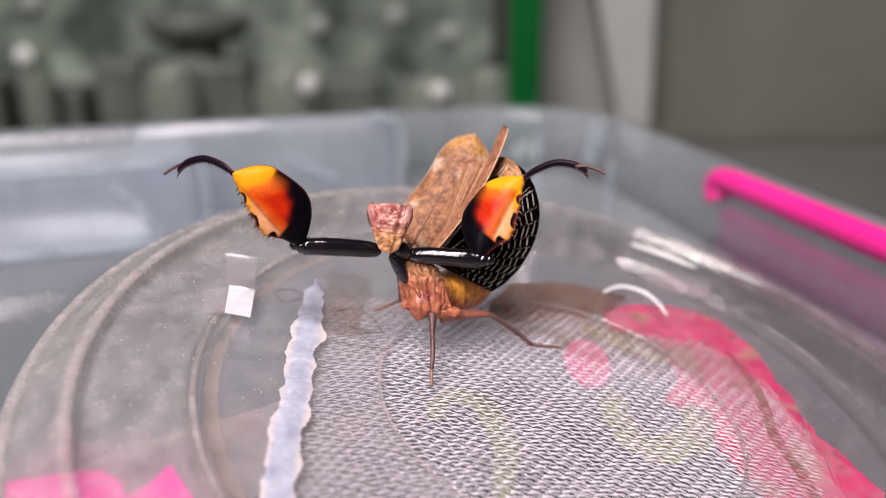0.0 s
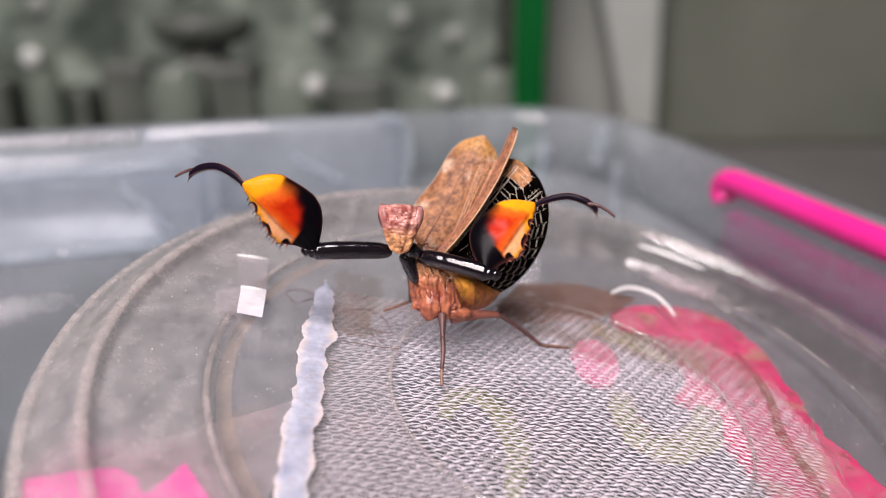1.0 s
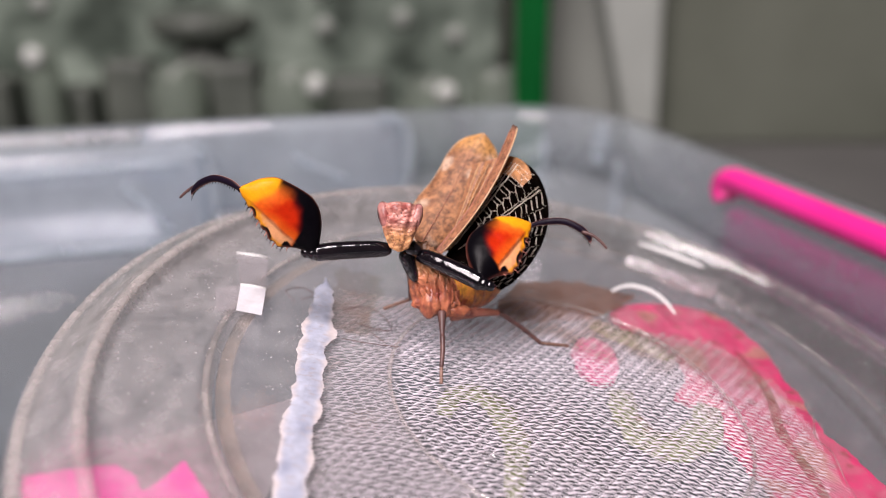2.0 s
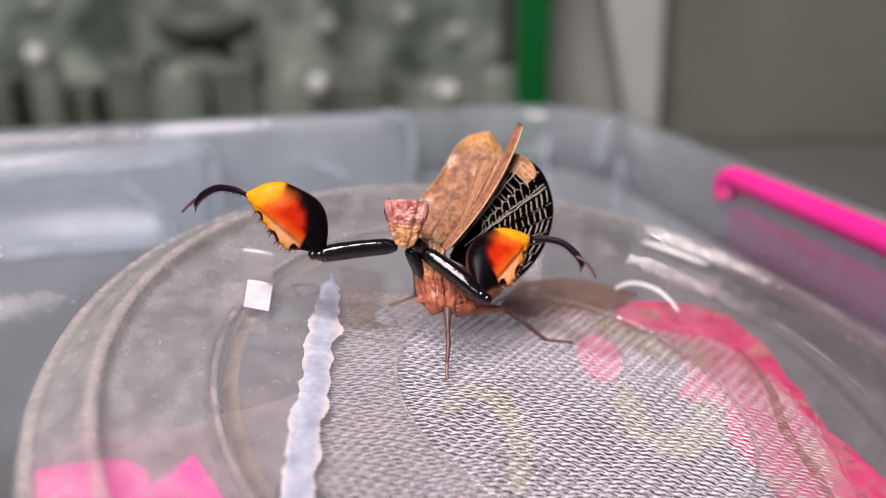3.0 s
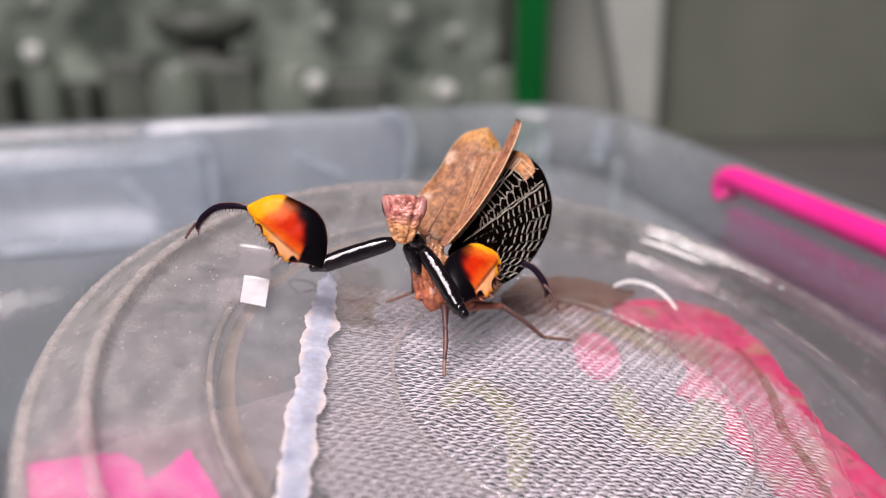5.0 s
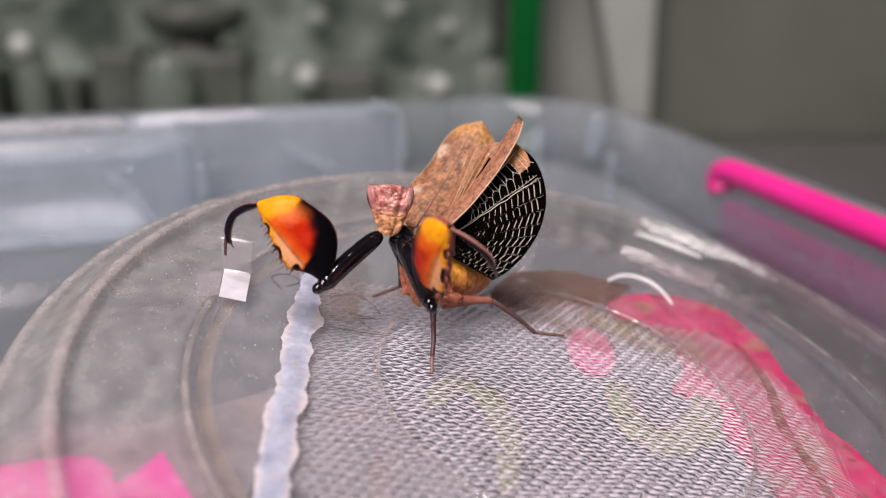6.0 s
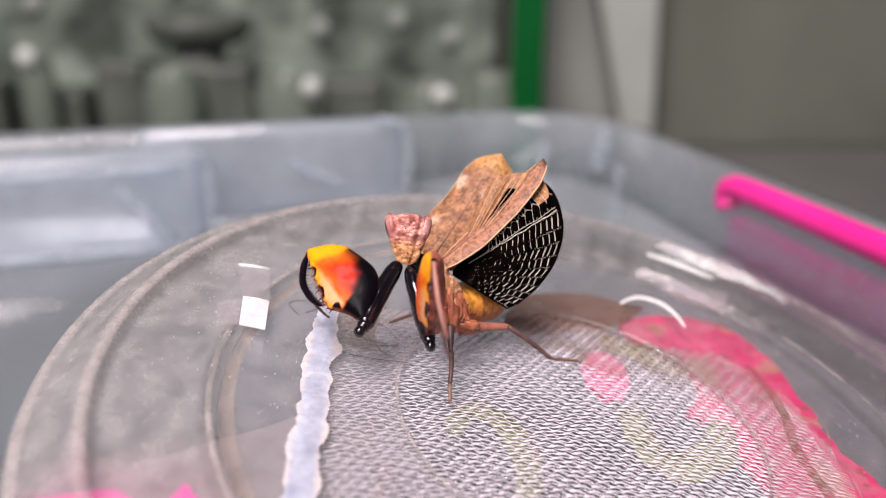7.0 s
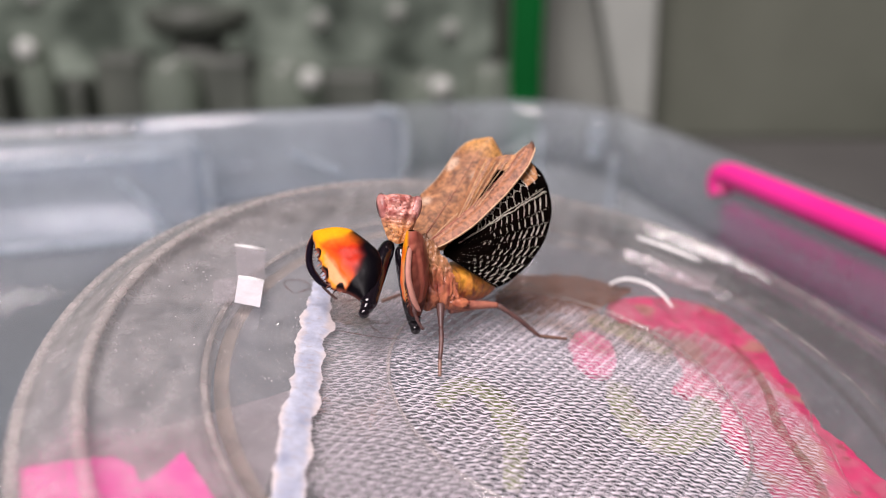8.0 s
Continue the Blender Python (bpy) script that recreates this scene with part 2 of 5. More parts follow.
GREYISH = surface("mid_grey_paint", [(0.3, (0.19, 0.205, 0.185)), (0.7, (0.27, 0.29, 0.26))], 9, rough=0.7)
PALE_SPECK = surface("dull_speck_plastic", [(0.3, (0.26, 0.29, 0.26)), (0.7, (0.34, 0.37, 0.34))], 60, rough=0.5)
GLINT = surface("pale_glint_plastic", [(0.3, (0.42, 0.45, 0.42)), (0.7, (0.50, 0.53, 0.50))], 60, rough=0.4)
GREEN = surface("green_paint", [(0.3, (0.0, 0.07, 0.012)), (0.7, (0.0, 0.10, 0.018))], 12, rough=0.5, spec=0.15)
CHITIN = painted("glossy_chitin", rough=0.3, bump=0.3, bump_scale=1300, grain=0.22, spec=0.07)
BLACK = surface("glossy_black_chitin", [(0.35, (0.003, 0.0025, 0.004)), (0.75, (0.009, 0.006, 0.009))], 900, rough=0.08, spec=0.8, bump=0.35, bump_scale=1000)
SKIN = painted("mottled_brown_cuticle", rough=0.36, bump=0.6, bump_scale=2600, grain=0.5, lo=0.34, hi=0.58, speck=1700)
FACE = painted("pinkish_cuticle", rough=0.32, bump=0.7, bump_scale=2200, grain=0.5, lo=0.34, hi=0.58, speck=1500, spec=0.4)
WINGSKIN = painted("dry_leaf_wing", rough=0.6, bump=0.7, bump_scale=2200, grain=0.6, lo=0.36, hi=0.56, speck=2600)
WINGBLACK = surface("black_wing_membrane", [(0.3, (0.001, 0.0008, 0.0008)), (0.7, (0.003, 0.0018, 0.0015))], 700, rough=0.9, spec=0.0)
VEIN = surface("cream_vein", [(0.3, (0.68, 0.62, 0.50)), (0.7, (0.86, 0.82, 0.72))], 900, rough=0.4)
LEG = surface("brown_leg", [(0.3, (0.22, 0.065, 0.045)), (0.7, (0.42, 0.165, 0.11))], 1200, rough=0.45, bump=0.3, bump_scale=4000)
PALEVEIN = surface("tan_vein", [(0.3, (0.45, 0.26, 0.13)), (0.7, (0.66, 0.46, 0.28))], 900, rough=0.45)
TOE = surface("pale_brown_foot", [(0.3, (0.14, 0.07, 0.05)), (0.7, (0.28, 0.17, 0.13))], 1500, rough=0.45)
DARKLEG = surface("dark_leg", [(0.3, (0.06, 0.03, 0.03)), (0.7, (0.14, 0.07, 0.06))], 1200, rough=0.45)

# ---- the room ----
def slab(name, x0, x1, y0, y1, z0, z1, mat, label, bevel=0.0, kind="structure", category=""):
    bm = bmesh.new()
    box(bm, x0, x1, y0, y1, z0, z1, bevel)
    return tagged(part(name, bm, mat, smooth=False), label, category, kind=kind)


slab("floor", -1.6, 1.6, -1.4, 1.6, -0.80, -0.75, FLOOR, "dull grey floor of the room")
slab("ceiling", -1.6, 1.6, -1.4, 1.6, 2.4, 2.45, ROOM, "grey ceiling")
slab("wall_north", -1.6, 1.6, 1.6, 1.7, -0.8, 2.45, WALL, "grey-green painted wall")
slab("wall_south", -1.6, 1.6, -1.5, -1.4, -0.8, 2.45, ROOM, "grey painted wall")
slab("wall_east", 1.6, 1.7, -1.5, 1.7, -0.8, 2.45, ROOM, "grey painted wall")
slab("wall_west", -1.7, -1.6, -1.5, 1.7, -0.8, 2.45, ROOM, "grey painted wall")
slab("table_top", -0.9, 0.7, -0.5, 1.1, -0.03, 0.0, TABLE, "grey smooth table top", 0.004, kind="", category="table")
slab("green_post", 0.0455, 0.0655, 0.50, 0.52, 0.0, 0.5, GREEN, "bright green painted upright bar behind the box", 0.003, kind="", category="bar")
bm = bmesh.new()
low = [(0.131, 0.54, 0.0), (0.148, 0.54, 0.0), (0.150, 0.57, 0.0), (0.131, 0.57, 0.0)]
high = [(0.062, 0.54, 0.28), (0.138, 0.54, 0.28), (0.140, 0.57, 0.28), (0.062, 0.57, 0.28)]
vs = [bm.verts.new(p) for p in low + high]
for f in ((3, 2, 1, 0), (4, 5, 6, 7), (0, 1, 5, 4), (1, 2, 6, 5), (2, 3, 7, 6), (3, 0, 4, 7)):
    bm.faces.new([vs[i] for i in f])
bmesh.ops.bevel(bm, geom=list(bm.edges), offset=0.004, segments=2, affect="EDGES", profile=0.6)
tagged(part("pale_post", bm, PILLAR, smooth=False), "pale grey post, wider at the top, behind the box", "post")
slab("grey_screen", 0.12, 0.9, 0.585, 0.61, 0.0, 0.3, WALL, "dull olive-grey screen standing behind the box", 0.004, kind="", category="screen")

slab("grey_board", 0.05, 0.14, 0.572, 0.584, 0.0, 0.4, GREYISH, "mid-grey board between the posts", 0.003, kind="", category="board")
panel = slab("back_panel", -0.9, 0.05, 0.70, 0.72, 0.0, 0.5, BACK, "mottled grey-green panel behind the jars", 0.003, kind="", category="panel")


def jar(x, y, w, h, cap):
    """A squat grey plastic jar with a dark filling, sometimes a ball for a glint."""
    ob = tagged(empty("jar", pose(x, y, 0.0)), "blurred grey-green plastic jar with a dark filling", "jar", "jars behind the box")
    bm = bmesh.new()
    r = w * 500
    lathe(bm, [(r * 0.9, 0.0), (r, 2), (r, h * 800), (r * 0.85, h * 900), (r * 0.85, h * 1000), (r * 0.8, h * 1000), (r * 0.8, h * 890), (r * 0.95, h * 790), (r * 0.95, 2.5), (0.5, 2.5), (0.5, 0), (r * 0.9, 0)], 32)
    part("jar_wall", bm, JAR, ob)
    # added pale ball, in place of a bright glint on the jar
    if cap:
        bm = bmesh.new()
        ball(bm, (cap[0] - x, -w * 0.5, cap[1]), 0.0065, 0.004, 0.0065)
        part("glint_ball", bm, GLINT, ob, "small pale ball standing for a glint")
    return ob


for x, y, w, h, cap in ((-0.2445, 0.5, 0.020, 0.080, (-0.2445, 0.0748)), (-0.163, 0.5, 0.034, 0.068, ()), (-0.0925, 0.5, 0.040, 0.067, (-0.0747, 0.0592)), (-0.006, 0.5, 0.038, 0.060, (0.0031, 0.0544)),
                        (0.033, 0.51, 0.032, 0.064, ()), (-0.31, 0.53, 0.05, 0.065, ()), (-0.215, 0.55, 0.034, 0.058, ())):
    jar(x, y, w, h, cap)
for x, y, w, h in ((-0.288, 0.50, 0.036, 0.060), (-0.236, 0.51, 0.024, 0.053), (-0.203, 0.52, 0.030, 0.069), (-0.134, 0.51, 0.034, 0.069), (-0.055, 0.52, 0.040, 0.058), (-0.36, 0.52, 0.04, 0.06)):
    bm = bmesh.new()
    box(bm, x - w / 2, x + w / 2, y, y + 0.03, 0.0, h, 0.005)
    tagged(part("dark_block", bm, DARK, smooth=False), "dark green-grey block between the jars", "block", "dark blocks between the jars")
# added pale balls that stand for blurred bright specks on the panel
for x, z, r in ((-0.335, 0.095, 0.008), (-0.212, 0.066, 0.008), (-0.098, 0.076, 0.008), (-0.033, 0.083, 0.008), (0.012, 0.069, 0.008), (-0.10, 0.108, 0.009), (-0.215, 0.112, 0.009)):
    bm = bmesh.new()
    ball(bm, (x, 0.698, z), r, 0.006, r)
    part("pale_speck", bm, PALE_SPECK, panel, "small pale ball on the panel for a bright speck")
bm = bmesh.new()
lathe(bm, [(1, 78), (26, 79), (33, 86), (34, 95), (32, 96), (28, 97), (18, 97), (1, 97)], 40)
bowl = tagged(empty("dark_bowl", pose(-0.155, 0.54, 0.0)), "dark shallow bowl on a broad grey foot behind the jars", "bowl")
part("bowl", bm, DARK, bowl)
bm = bmesh.new()
lathe(bm, [(1, 0), (17, 0), (18, 40), (16, 77.5), (1, 77.5)], 24)
part("foot", bm, GREYISH, bowl, "broad grey foot")

# ---- the storage box: an open corner of a big milky box ----
box_thing = empty("storage_box", pose(0.0420, 0.2419, 0.0, 0, 0, 15.6))
tagged(box_thing, "open milky translucent plastic storage box with pink latches", "storage box")


def rounded(hx0, hx1, hy0, hy1, r, n=10):
    pts = []
    for cx, cy, a0 in ((hx1 - r, hy1 - r, 0), (hx0 + r, hy1 - r, 90), (hx0 + r, hy0 + r, 180), (hx1 - r, hy0 + r, 270)):
        for k in range(n + 1):
            a = radians(a0 + 90 * k / n)
            pts.append((cx + r * math.cos(a), cy + r * math.sin(a)))
    return pts


def box_shell(bm, levels, x0=-0.34, x1=0.0, y0=-0.34, y1=0.0, r=0.03, closed=False):
    """Walls through levels of (inset, height), all round."""
    rings = []
    for inset, z in levels:
        rings.append([bm.verts.new((x, y, z)) for x, y in rounded(x0 + inset, x1 - inset, y0 + inset, y1 - inset, max(0.004, r - inset))])
    pairs = list(zip(rings, rings[1:])) + ([(rings[-1], rings[0])] if closed else [])
    for a, b in pairs:
        for k in range(len(a)):
            j = (k + 1) % len(a)
            bm.faces.new((a[k], a[j], b[j], b[k]))
    return rings


bm = bmesh.new()
box_shell(bm, [(0.012, 0.003), (0.003, 0.070), (0.003, 0.072), (0.0045, 0.072), (0.0135, 0.003)])
part("wall", bm, BOX, box_thing)
bm = bmesh.new()
box_shell(bm, [(0.003, 0.072), (-0.004, 0.073), (-0.005, 0.086), (-0.003, 0.089), (0.002, 0.089), (0.004, 0.086), (0.0045, 0.072)], closed=True)
part("rim", bm, BOX, box_thing, "thick rounded milky rim")
bm = bmesh.new()
rings = box_shell(bm, [(0.0136, 0.001), (0.0136, 0.003)])
bm.faces.new(rings[0][::-1])
bm.faces.new(rings[1])
part("bottom", bm, BOXBASE, box_thing)
for x0, x1, y0, y1, z0, z1 in ((-0.33, -0.109, -0.020, -0.0046, 0.060, 0.0868), (-0.125, -0.056, -0.011, -0.0046, 0.066, 0.0905)):
    bm = bmesh.new()
    box(bm, x0, x1, y0, y1, z0, z1, 0.004)
    part("ledge", bm, BOXRIM, box_thing, "raised milky ledge along the rim")
# pale tubes: fold lines of the wall, plus painted streaks and ledge highlights
for pts, r in ((((-0.32, -0.0225, 0.0635), (-0.2, -0.0225, 0.0635), (-0.122, -0.0225, 0.0640), (-0.117, -0.020, 0.0625), (-0.1115, -0.012, 0.0665), (-0.108, -0.010, 0.068)), 0.0009),
               (((-0.129, -0.0225, 0.079), (-0.124, -0.0225, 0.0735), (-0.119, -0.0225, 0.066)), 0.0013), (((-0.087, -0.0125, 0.081), (-0.081, -0.0125, 0.0775), (-0.074, -0.0125, 0.074)), 0.0010),
               (((-0.111, -0.0205, 0.0868), (-0.1085, -0.0207, 0.084), (-0.1078, -0.0207, 0.074), (-0.108, -0.0207, 0.064)), 0.0012), (((-0.064, -0.0115, 0.0906), (-0.0572, -0.0116, 0.0888), (-0.0555, -0.0117, 0.081), (-0.057, -0.0117, 0.068)), 0.0013),
               (((-0.32, -0.0215, 0.083), (-0.2, -0.0215, 0.083), (-0.116, -0.0215, 0.0835)), 0.0008)):
    bm = bmesh.new()
    tube(bm, smooth_path(pts, 24), r, 10)
    part("wall_line", bm, BOXLINE, box_thing, "pale line on the box wall, folds and painted highlights")
# upright pale tubes paint the glints in the box corner
for x, y, z0, z1, w in ((-0.0058, -0.0255, 0.0765, 0.0885, 0.0026), (-0.006, -0.036, 0.058, 0.080, 0.0013), (-0.0155, -0.0085, 0.058, 0.083, 0.0013)):
    bm = bmesh.new()
    tube(bm, smooth_path([(x, y, z0), (x + 0.0008, y, (z0 + z1) / 2), (x + 0.001, y, z1)], 10), [w * (0.3 + 0.7 * math.sin(math.pi * (i + 1) / 12)) for i in range(11)], 10)
    part("corner_glint", bm, BOXLINE, box_thing, "pale upright tube in the box corner, a painted highlight")
bm = bmesh.new()
tube(bm, smooth_path([(-0.0072, -0.0865, 0.0838), (-0.0072, -0.0853, 0.0862), (-0.0072, -0.0871, 0.0880), (-0.0072, -0.095, 0.0884), (-0.0072, -0.14, 0.0884), (-0.0072, -0.25, 0.0884)], 60), 0.0026, 16, flat=0.95)
latch = part("latch", bm, PINK, box_thing, "bright pink plastic latch")
bm = bmesh.new()
box(bm, 0.0045, 0.0085, -0.215, -0.070, 0.055, 0.0765, 0.002)
part("flap", bm, PINK, latch)

# ---- the round cup with its lid ----
LIDPOSE = pose(0.01302, 0.06876, 0.09001, 6.28, 11.45, -4.23)
cup = tagged(empty("round_tub", LIDPOSE), "clear plastic tub with a dusty netted lid, tilted in the box", "tub")
bm = bmesh.new()
lathe(bm, [(47.7, -2), (47.2, -8), (40.0, -76), (38.5, -78.5), (0.3, -78.5), (0.3, -77.7), (38, -77.7), (39.2, -76), (46.8, -8), (47.4, -2)])
part("tub_wall", bm, CUP, cup)
def rounded_profile(pts, t=0.22):
    """Rounds the corners of a profile and adds points beside them that keep the flats flat."""
    out = []
    for i, p in enumerate(pts):
        p = Vector(p)
        if i in (0, len(pts) - 1):
            out.append(tuple(p))
            continue
        a, b = Vector(pts[i - 1]) - p, Vector(pts[i + 1]) - p
        ta, tb = min(t, a.length * 0.3), min(t, b.length * 0.3)
        a.normalize(), b.normalize()
        pa, pb = p + a * ta, p + b * tb
        out += [tuple(p + a * ta * 1.5), tuple(pa), tuple(p * 0.5 + (pa + pb) * 0.25), tuple(pb), tuple(p + b * tb * 1.5)]
    return out


bm = bmesh.new()
lathe(bm, rounded_profile([(33.4, -0.7), (17.8, -0.7), (17.8, 0.0), (33.4, 0.0)]), 160)
part("lid_panel", bm, PANEL, cup, "clear flat middle of the lid round the hole")
bm = bmesh.new()
lathe(bm, rounded_profile([(33.4, 0.0), (33.9, 0.3), (34.4, 1.2), (42.2, 1.3), (42.8, 2.0), (43.4, 2.2), (44.1, 1.9), (45.5, 0.6), (47.0, -0.1), (47.9, -0.5), (48.5, -1.2), (48.9, -6.0),
           (48.3, -6.0), (47.9, -1.6), (47.0, -0.9), (45.3, -0.1), (43.7, 1.1), (43.2, 1.3), (42.4, 0.6), (34.9, 0.5), (34.4, -0.4), (33.4, -0.7)]), 160)
part("lid_rim", bm, LID, cup, "dusty stepped rim of the lid", joint_mm(0, -0.5, 0))
for r, z, t in ((43.3, 2.1, 0.55), (47.7, -0.5, 0.45), (34.2, 0.9, 0.3), (17.8, -0.05, 0.2)):
    bm = bmesh.new()
    lathe(bm, [(r + t * math.cos(a), z + t * 0.6 * math.sin(a)) for a in [2 * math.pi * k / 8 for k in range(9)]])
    part("bead", bm, BEAD, cup, "worn, whitened moulded ring", joint_mm(0, -0.5 if 40 < r else 0, 0))


bm = bmesh.new()
lathe(bm, [(32.1, 0.03), (32.5, 0.07), (33.2, 0.07), (33.35, 0.03), (32.1, 0.03)], 160)
part("scuffed_ring", bm, SCUFF, cup, "faint beige scuffed ring on the lid")


def band_mid(y):
    return -25.4 - 0.14 * y + 0.5 * noise.noise((y * 0.12, 7.0, 0))


def netting():
    """Stepped threads, row beside row: a thick bar, then a short steep step of two thin strands."""
    verts, faces = [], []
    pitch, wave = 0.8, 1.12
    turn = radians(-5)

    def strand(points, reach):
        prev = None
        for (x, y, z, half) in points:
            fold = 0.12 * math.sin((x * 0.9 - y * 0.55) * 0.75 + 1.4 * noise.noise((x * 0.08, y * 0.08, 1.0)))
            wob = 0.6 * noise.noise((x * 0.06, y * 0.06, 4.0)) + 0.1 * noise.noise((x * 0.3, y * 0.3, 4.0)) - 0.008 * (x + 5) ** 2 + fold
            rx, ry = x * math.cos(turn) - y * math.sin(turn), x * math.sin(turn) + y * math.cos(turn) + wob
            far = math.hypot(rx, ry)
            ok = far < 18.6 or (far < (reach if rx > 3 else 28.0) + noise.noise((rx * 0.3, ry * 0.3, 0)) and rx > band_mid(ry) and ry < (12.6 if rx < 6 else 17.5) + 1.4 * noise.noise((rx * 0.2, 0, 0)))
            if not ok:
                prev = None
                continue
            if far > 19.4 and reach > 20 and rx > 3:
                half *= 0.7
            base = len(verts)
            z += 0.5 * fold
            verts.extend([mm(rx, ry - half, z), mm(rx, ry, z + half * 0.7), mm(rx, ry + half, z), mm(rx, ry, z - half * 0.7)])
            if prev is not None:
                for a in range(4):
                    b = (a + 1) % 4
                    faces.append((prev + a, prev + b, base + b, base + a))
            prev = base
    for i in range(-45, 52):
        y0 = i * pitch
        shift = i * 0.34 + 0.5 * noise.noise((i * 0.05, 3.0, 0))
        slim = 1 + 0.2 * noise.noise((y0 * 2.3, 3, 0))
        for twin in (0, 1):
            pts = []
            for k in range(62):
                start = -34 + (k + shift - math.floor(shift)) * wave
                bend = 0.05 * noise.noise((start * 0.9, y0 * 1.3, 2.0))
                fat = (0.14 + 0.05 * noise.noise((start * 0.8, y0 * 0.9, 5.0))) * slim
                for f, dy, half in ((0.0, -0.24, 0.05), (0.08, -0.14, 0.075), (0.2, -0.06, fat), (0.36, 0.04, fat), (0.52, 0.13, fat * 0.95), (0.62, 0.2, 0.07), (0.74, 0.16, 0.045), (0.86, -0.04, 0.04), (0.95, -0.2, 0.045)):
                    thin = f > 0.6 or f < 0.1
                    if not thin and twin:
                        half *= 0.5
                    pts.append((start + f * wave + (0.1 if twin and thin else 0.0), y0 + dy + bend + (0.17 if twin and thin else 0.0), -0.95 + (0.05 if twin else 0.0) + (0.0 if thin else 0.06), half))
            strand(pts, 25.5)
    # a finer backing net close below
    for i in range(-80, 92):
        y0 = i * 0.45
        strand([(-33 + k * 0.5, y0 + 0.1 * math.sin(k * 2.1 + i * 1.3) + 0.1 * noise.noise((k * 0.2, y0, 2)), -1.25, 0.05) for k in range(136)], 27.0)
    me = bpy.data.meshes.new("netting")
    me.from_pydata([tuple(v) for v in verts], [], faces)
    for p in me.polygons:
        p.use_smooth = True
    me.materials.append(THREAD)
    att = me.color_attributes.new("pigment", "FLOAT_COLOR", "POINT")
    cols = []
    for v in verts:
        x, y = v.x / MM, v.y / MM
        n = noise.noise((x * 0.35, y * 0.35, 8.0))
        stain = max(step(y + 3 * n, 8.5, 13.0), step(band_mid(y) + 2.6 - x + 2.5 * n, 0.0, 2.0) * 0.5) * (0.55 + 0.4 * n)
        cols.extend((*mix3((0.79, 0.735, 0.80), (0.34, 0.20, 0.13), stain), 1.0))
    att.data.foreach_set("color", cols)
    ob = new("netting", me)
    ob.parent = cup
    tagged(ob, "fine white nylon netting under the lid", kind="stuff")


netting()


def ragged_band():
    """The whitish glued edge of the netting, with a torn outline."""
    bm = bmesh.new()

    def fn(u, v):
        y = -34 + 46 * u
        mid = band_mid(y)
        half = (1.35 + 0.4 * noise.noise((y * 0.22, 1.0, 0))) * step(u, 1.0, 0.9)
        edge = 0.8 * noise.noise((y * 0.35, 9.0 + (4 if v > 0.5 else 0), 0)) + 0.2 * noise.noise((y * 1.1, 5.0 + (4 if v > 0.5 else 0), 0)) + 0.14 * noise.noise((y * 4, 2.0 + round(v), 0))
        x = mid + (v - 0.5) * 2 * half + edge * abs(v - 0.5) * 2
        return mm(x, y, 0.1 + 0.1 * math.sin(math.pi * v) + 0.03 * noise.noise((x * 1.5, y * 1.1, 0)))
    grid(bm, fn, 320, 24)
    ob = part("glued_edge", bm, BAND, cup, "whitish torn strip of glue with bluish middle")

    def tint(co):
        x, y, z = co / MM
        off = abs(x - band_mid(y)) + 0.35 * noise.noise((x * 0.9, y * 0.9, 3.0))
        c = mix3((0.50, 0.53, 0.63), (0.36, 0.39, 0.50), 0.5 + 0.9 * noise.noise((x * 0.7, y * 0.5, 6.0)))
        c = mix3(c, (0.40, 0.36, 0.38), 0.6 * step(noise.noise((x * 1.2, y * 3.0, 9.0)), 0.15, 0.5))
        return mix3(c, (0.66, 0.60, 0.60), step(off, 0.7, 1.5))
    pigment(ob.data, tint)


ragged_band()


LINER_A = (-62, -45, -25, -16, -10, 0, 7, 13, 28, 31, 40, 51, 55, 62, 69, 73)
LINER_OUT = (33.0, 33.4, 33.2, 32.6, 32.0, 31.4, 29.7, 28.2, 30.2, 30.8, 32.8, 35.0, 34.0, 30.5, 26.0, 23.6)
LINER_IN = (24, 22, 21, 20.4, 18.0, 16.6, 16.0, 15.5, 14.6, 14.4, 19.0, 21.4, 21.6, 21.0, 20.2, 22.6)


def liner_sheet(bm, top, thick):
    """The crescent of the liner, a thin sheet with an uneven outline."""
    def at(drop):
        def fn(u, v):
            a = -62 + 135 * u
            r0, r1 = smooth_at(a, LINER_IN), smooth_at(a, LINER_OUT)
            r = r0 + (r1 - r0) * v + 0.5 * noise.noise((a * 0.15, v * 3, 0)) + (0.9 * noise.noise((a * 0.12, 8.0, 0)) + 0.5 * noise.noise((a * 0.5, 3.0, 0))) * (1 if v > 0.5 else 0.8) * abs(v - 0.5) * 2
            x, y = r * math.cos(radians(a)), r * math.sin(radians(a))
            return mm(x, y, top - drop + 0.35 * noise.noise((x * 0.25, y * 0.25, 5)))
        return fn
    grid(bm, at(0.0), 220, 48)
    grid(bm, at(thick), 220, 48)


def smooth_at(a, table):
    return sum(ramp(a + k, LINER_A, table) for k in (-4, -2, 0, 2, 4)) / 5


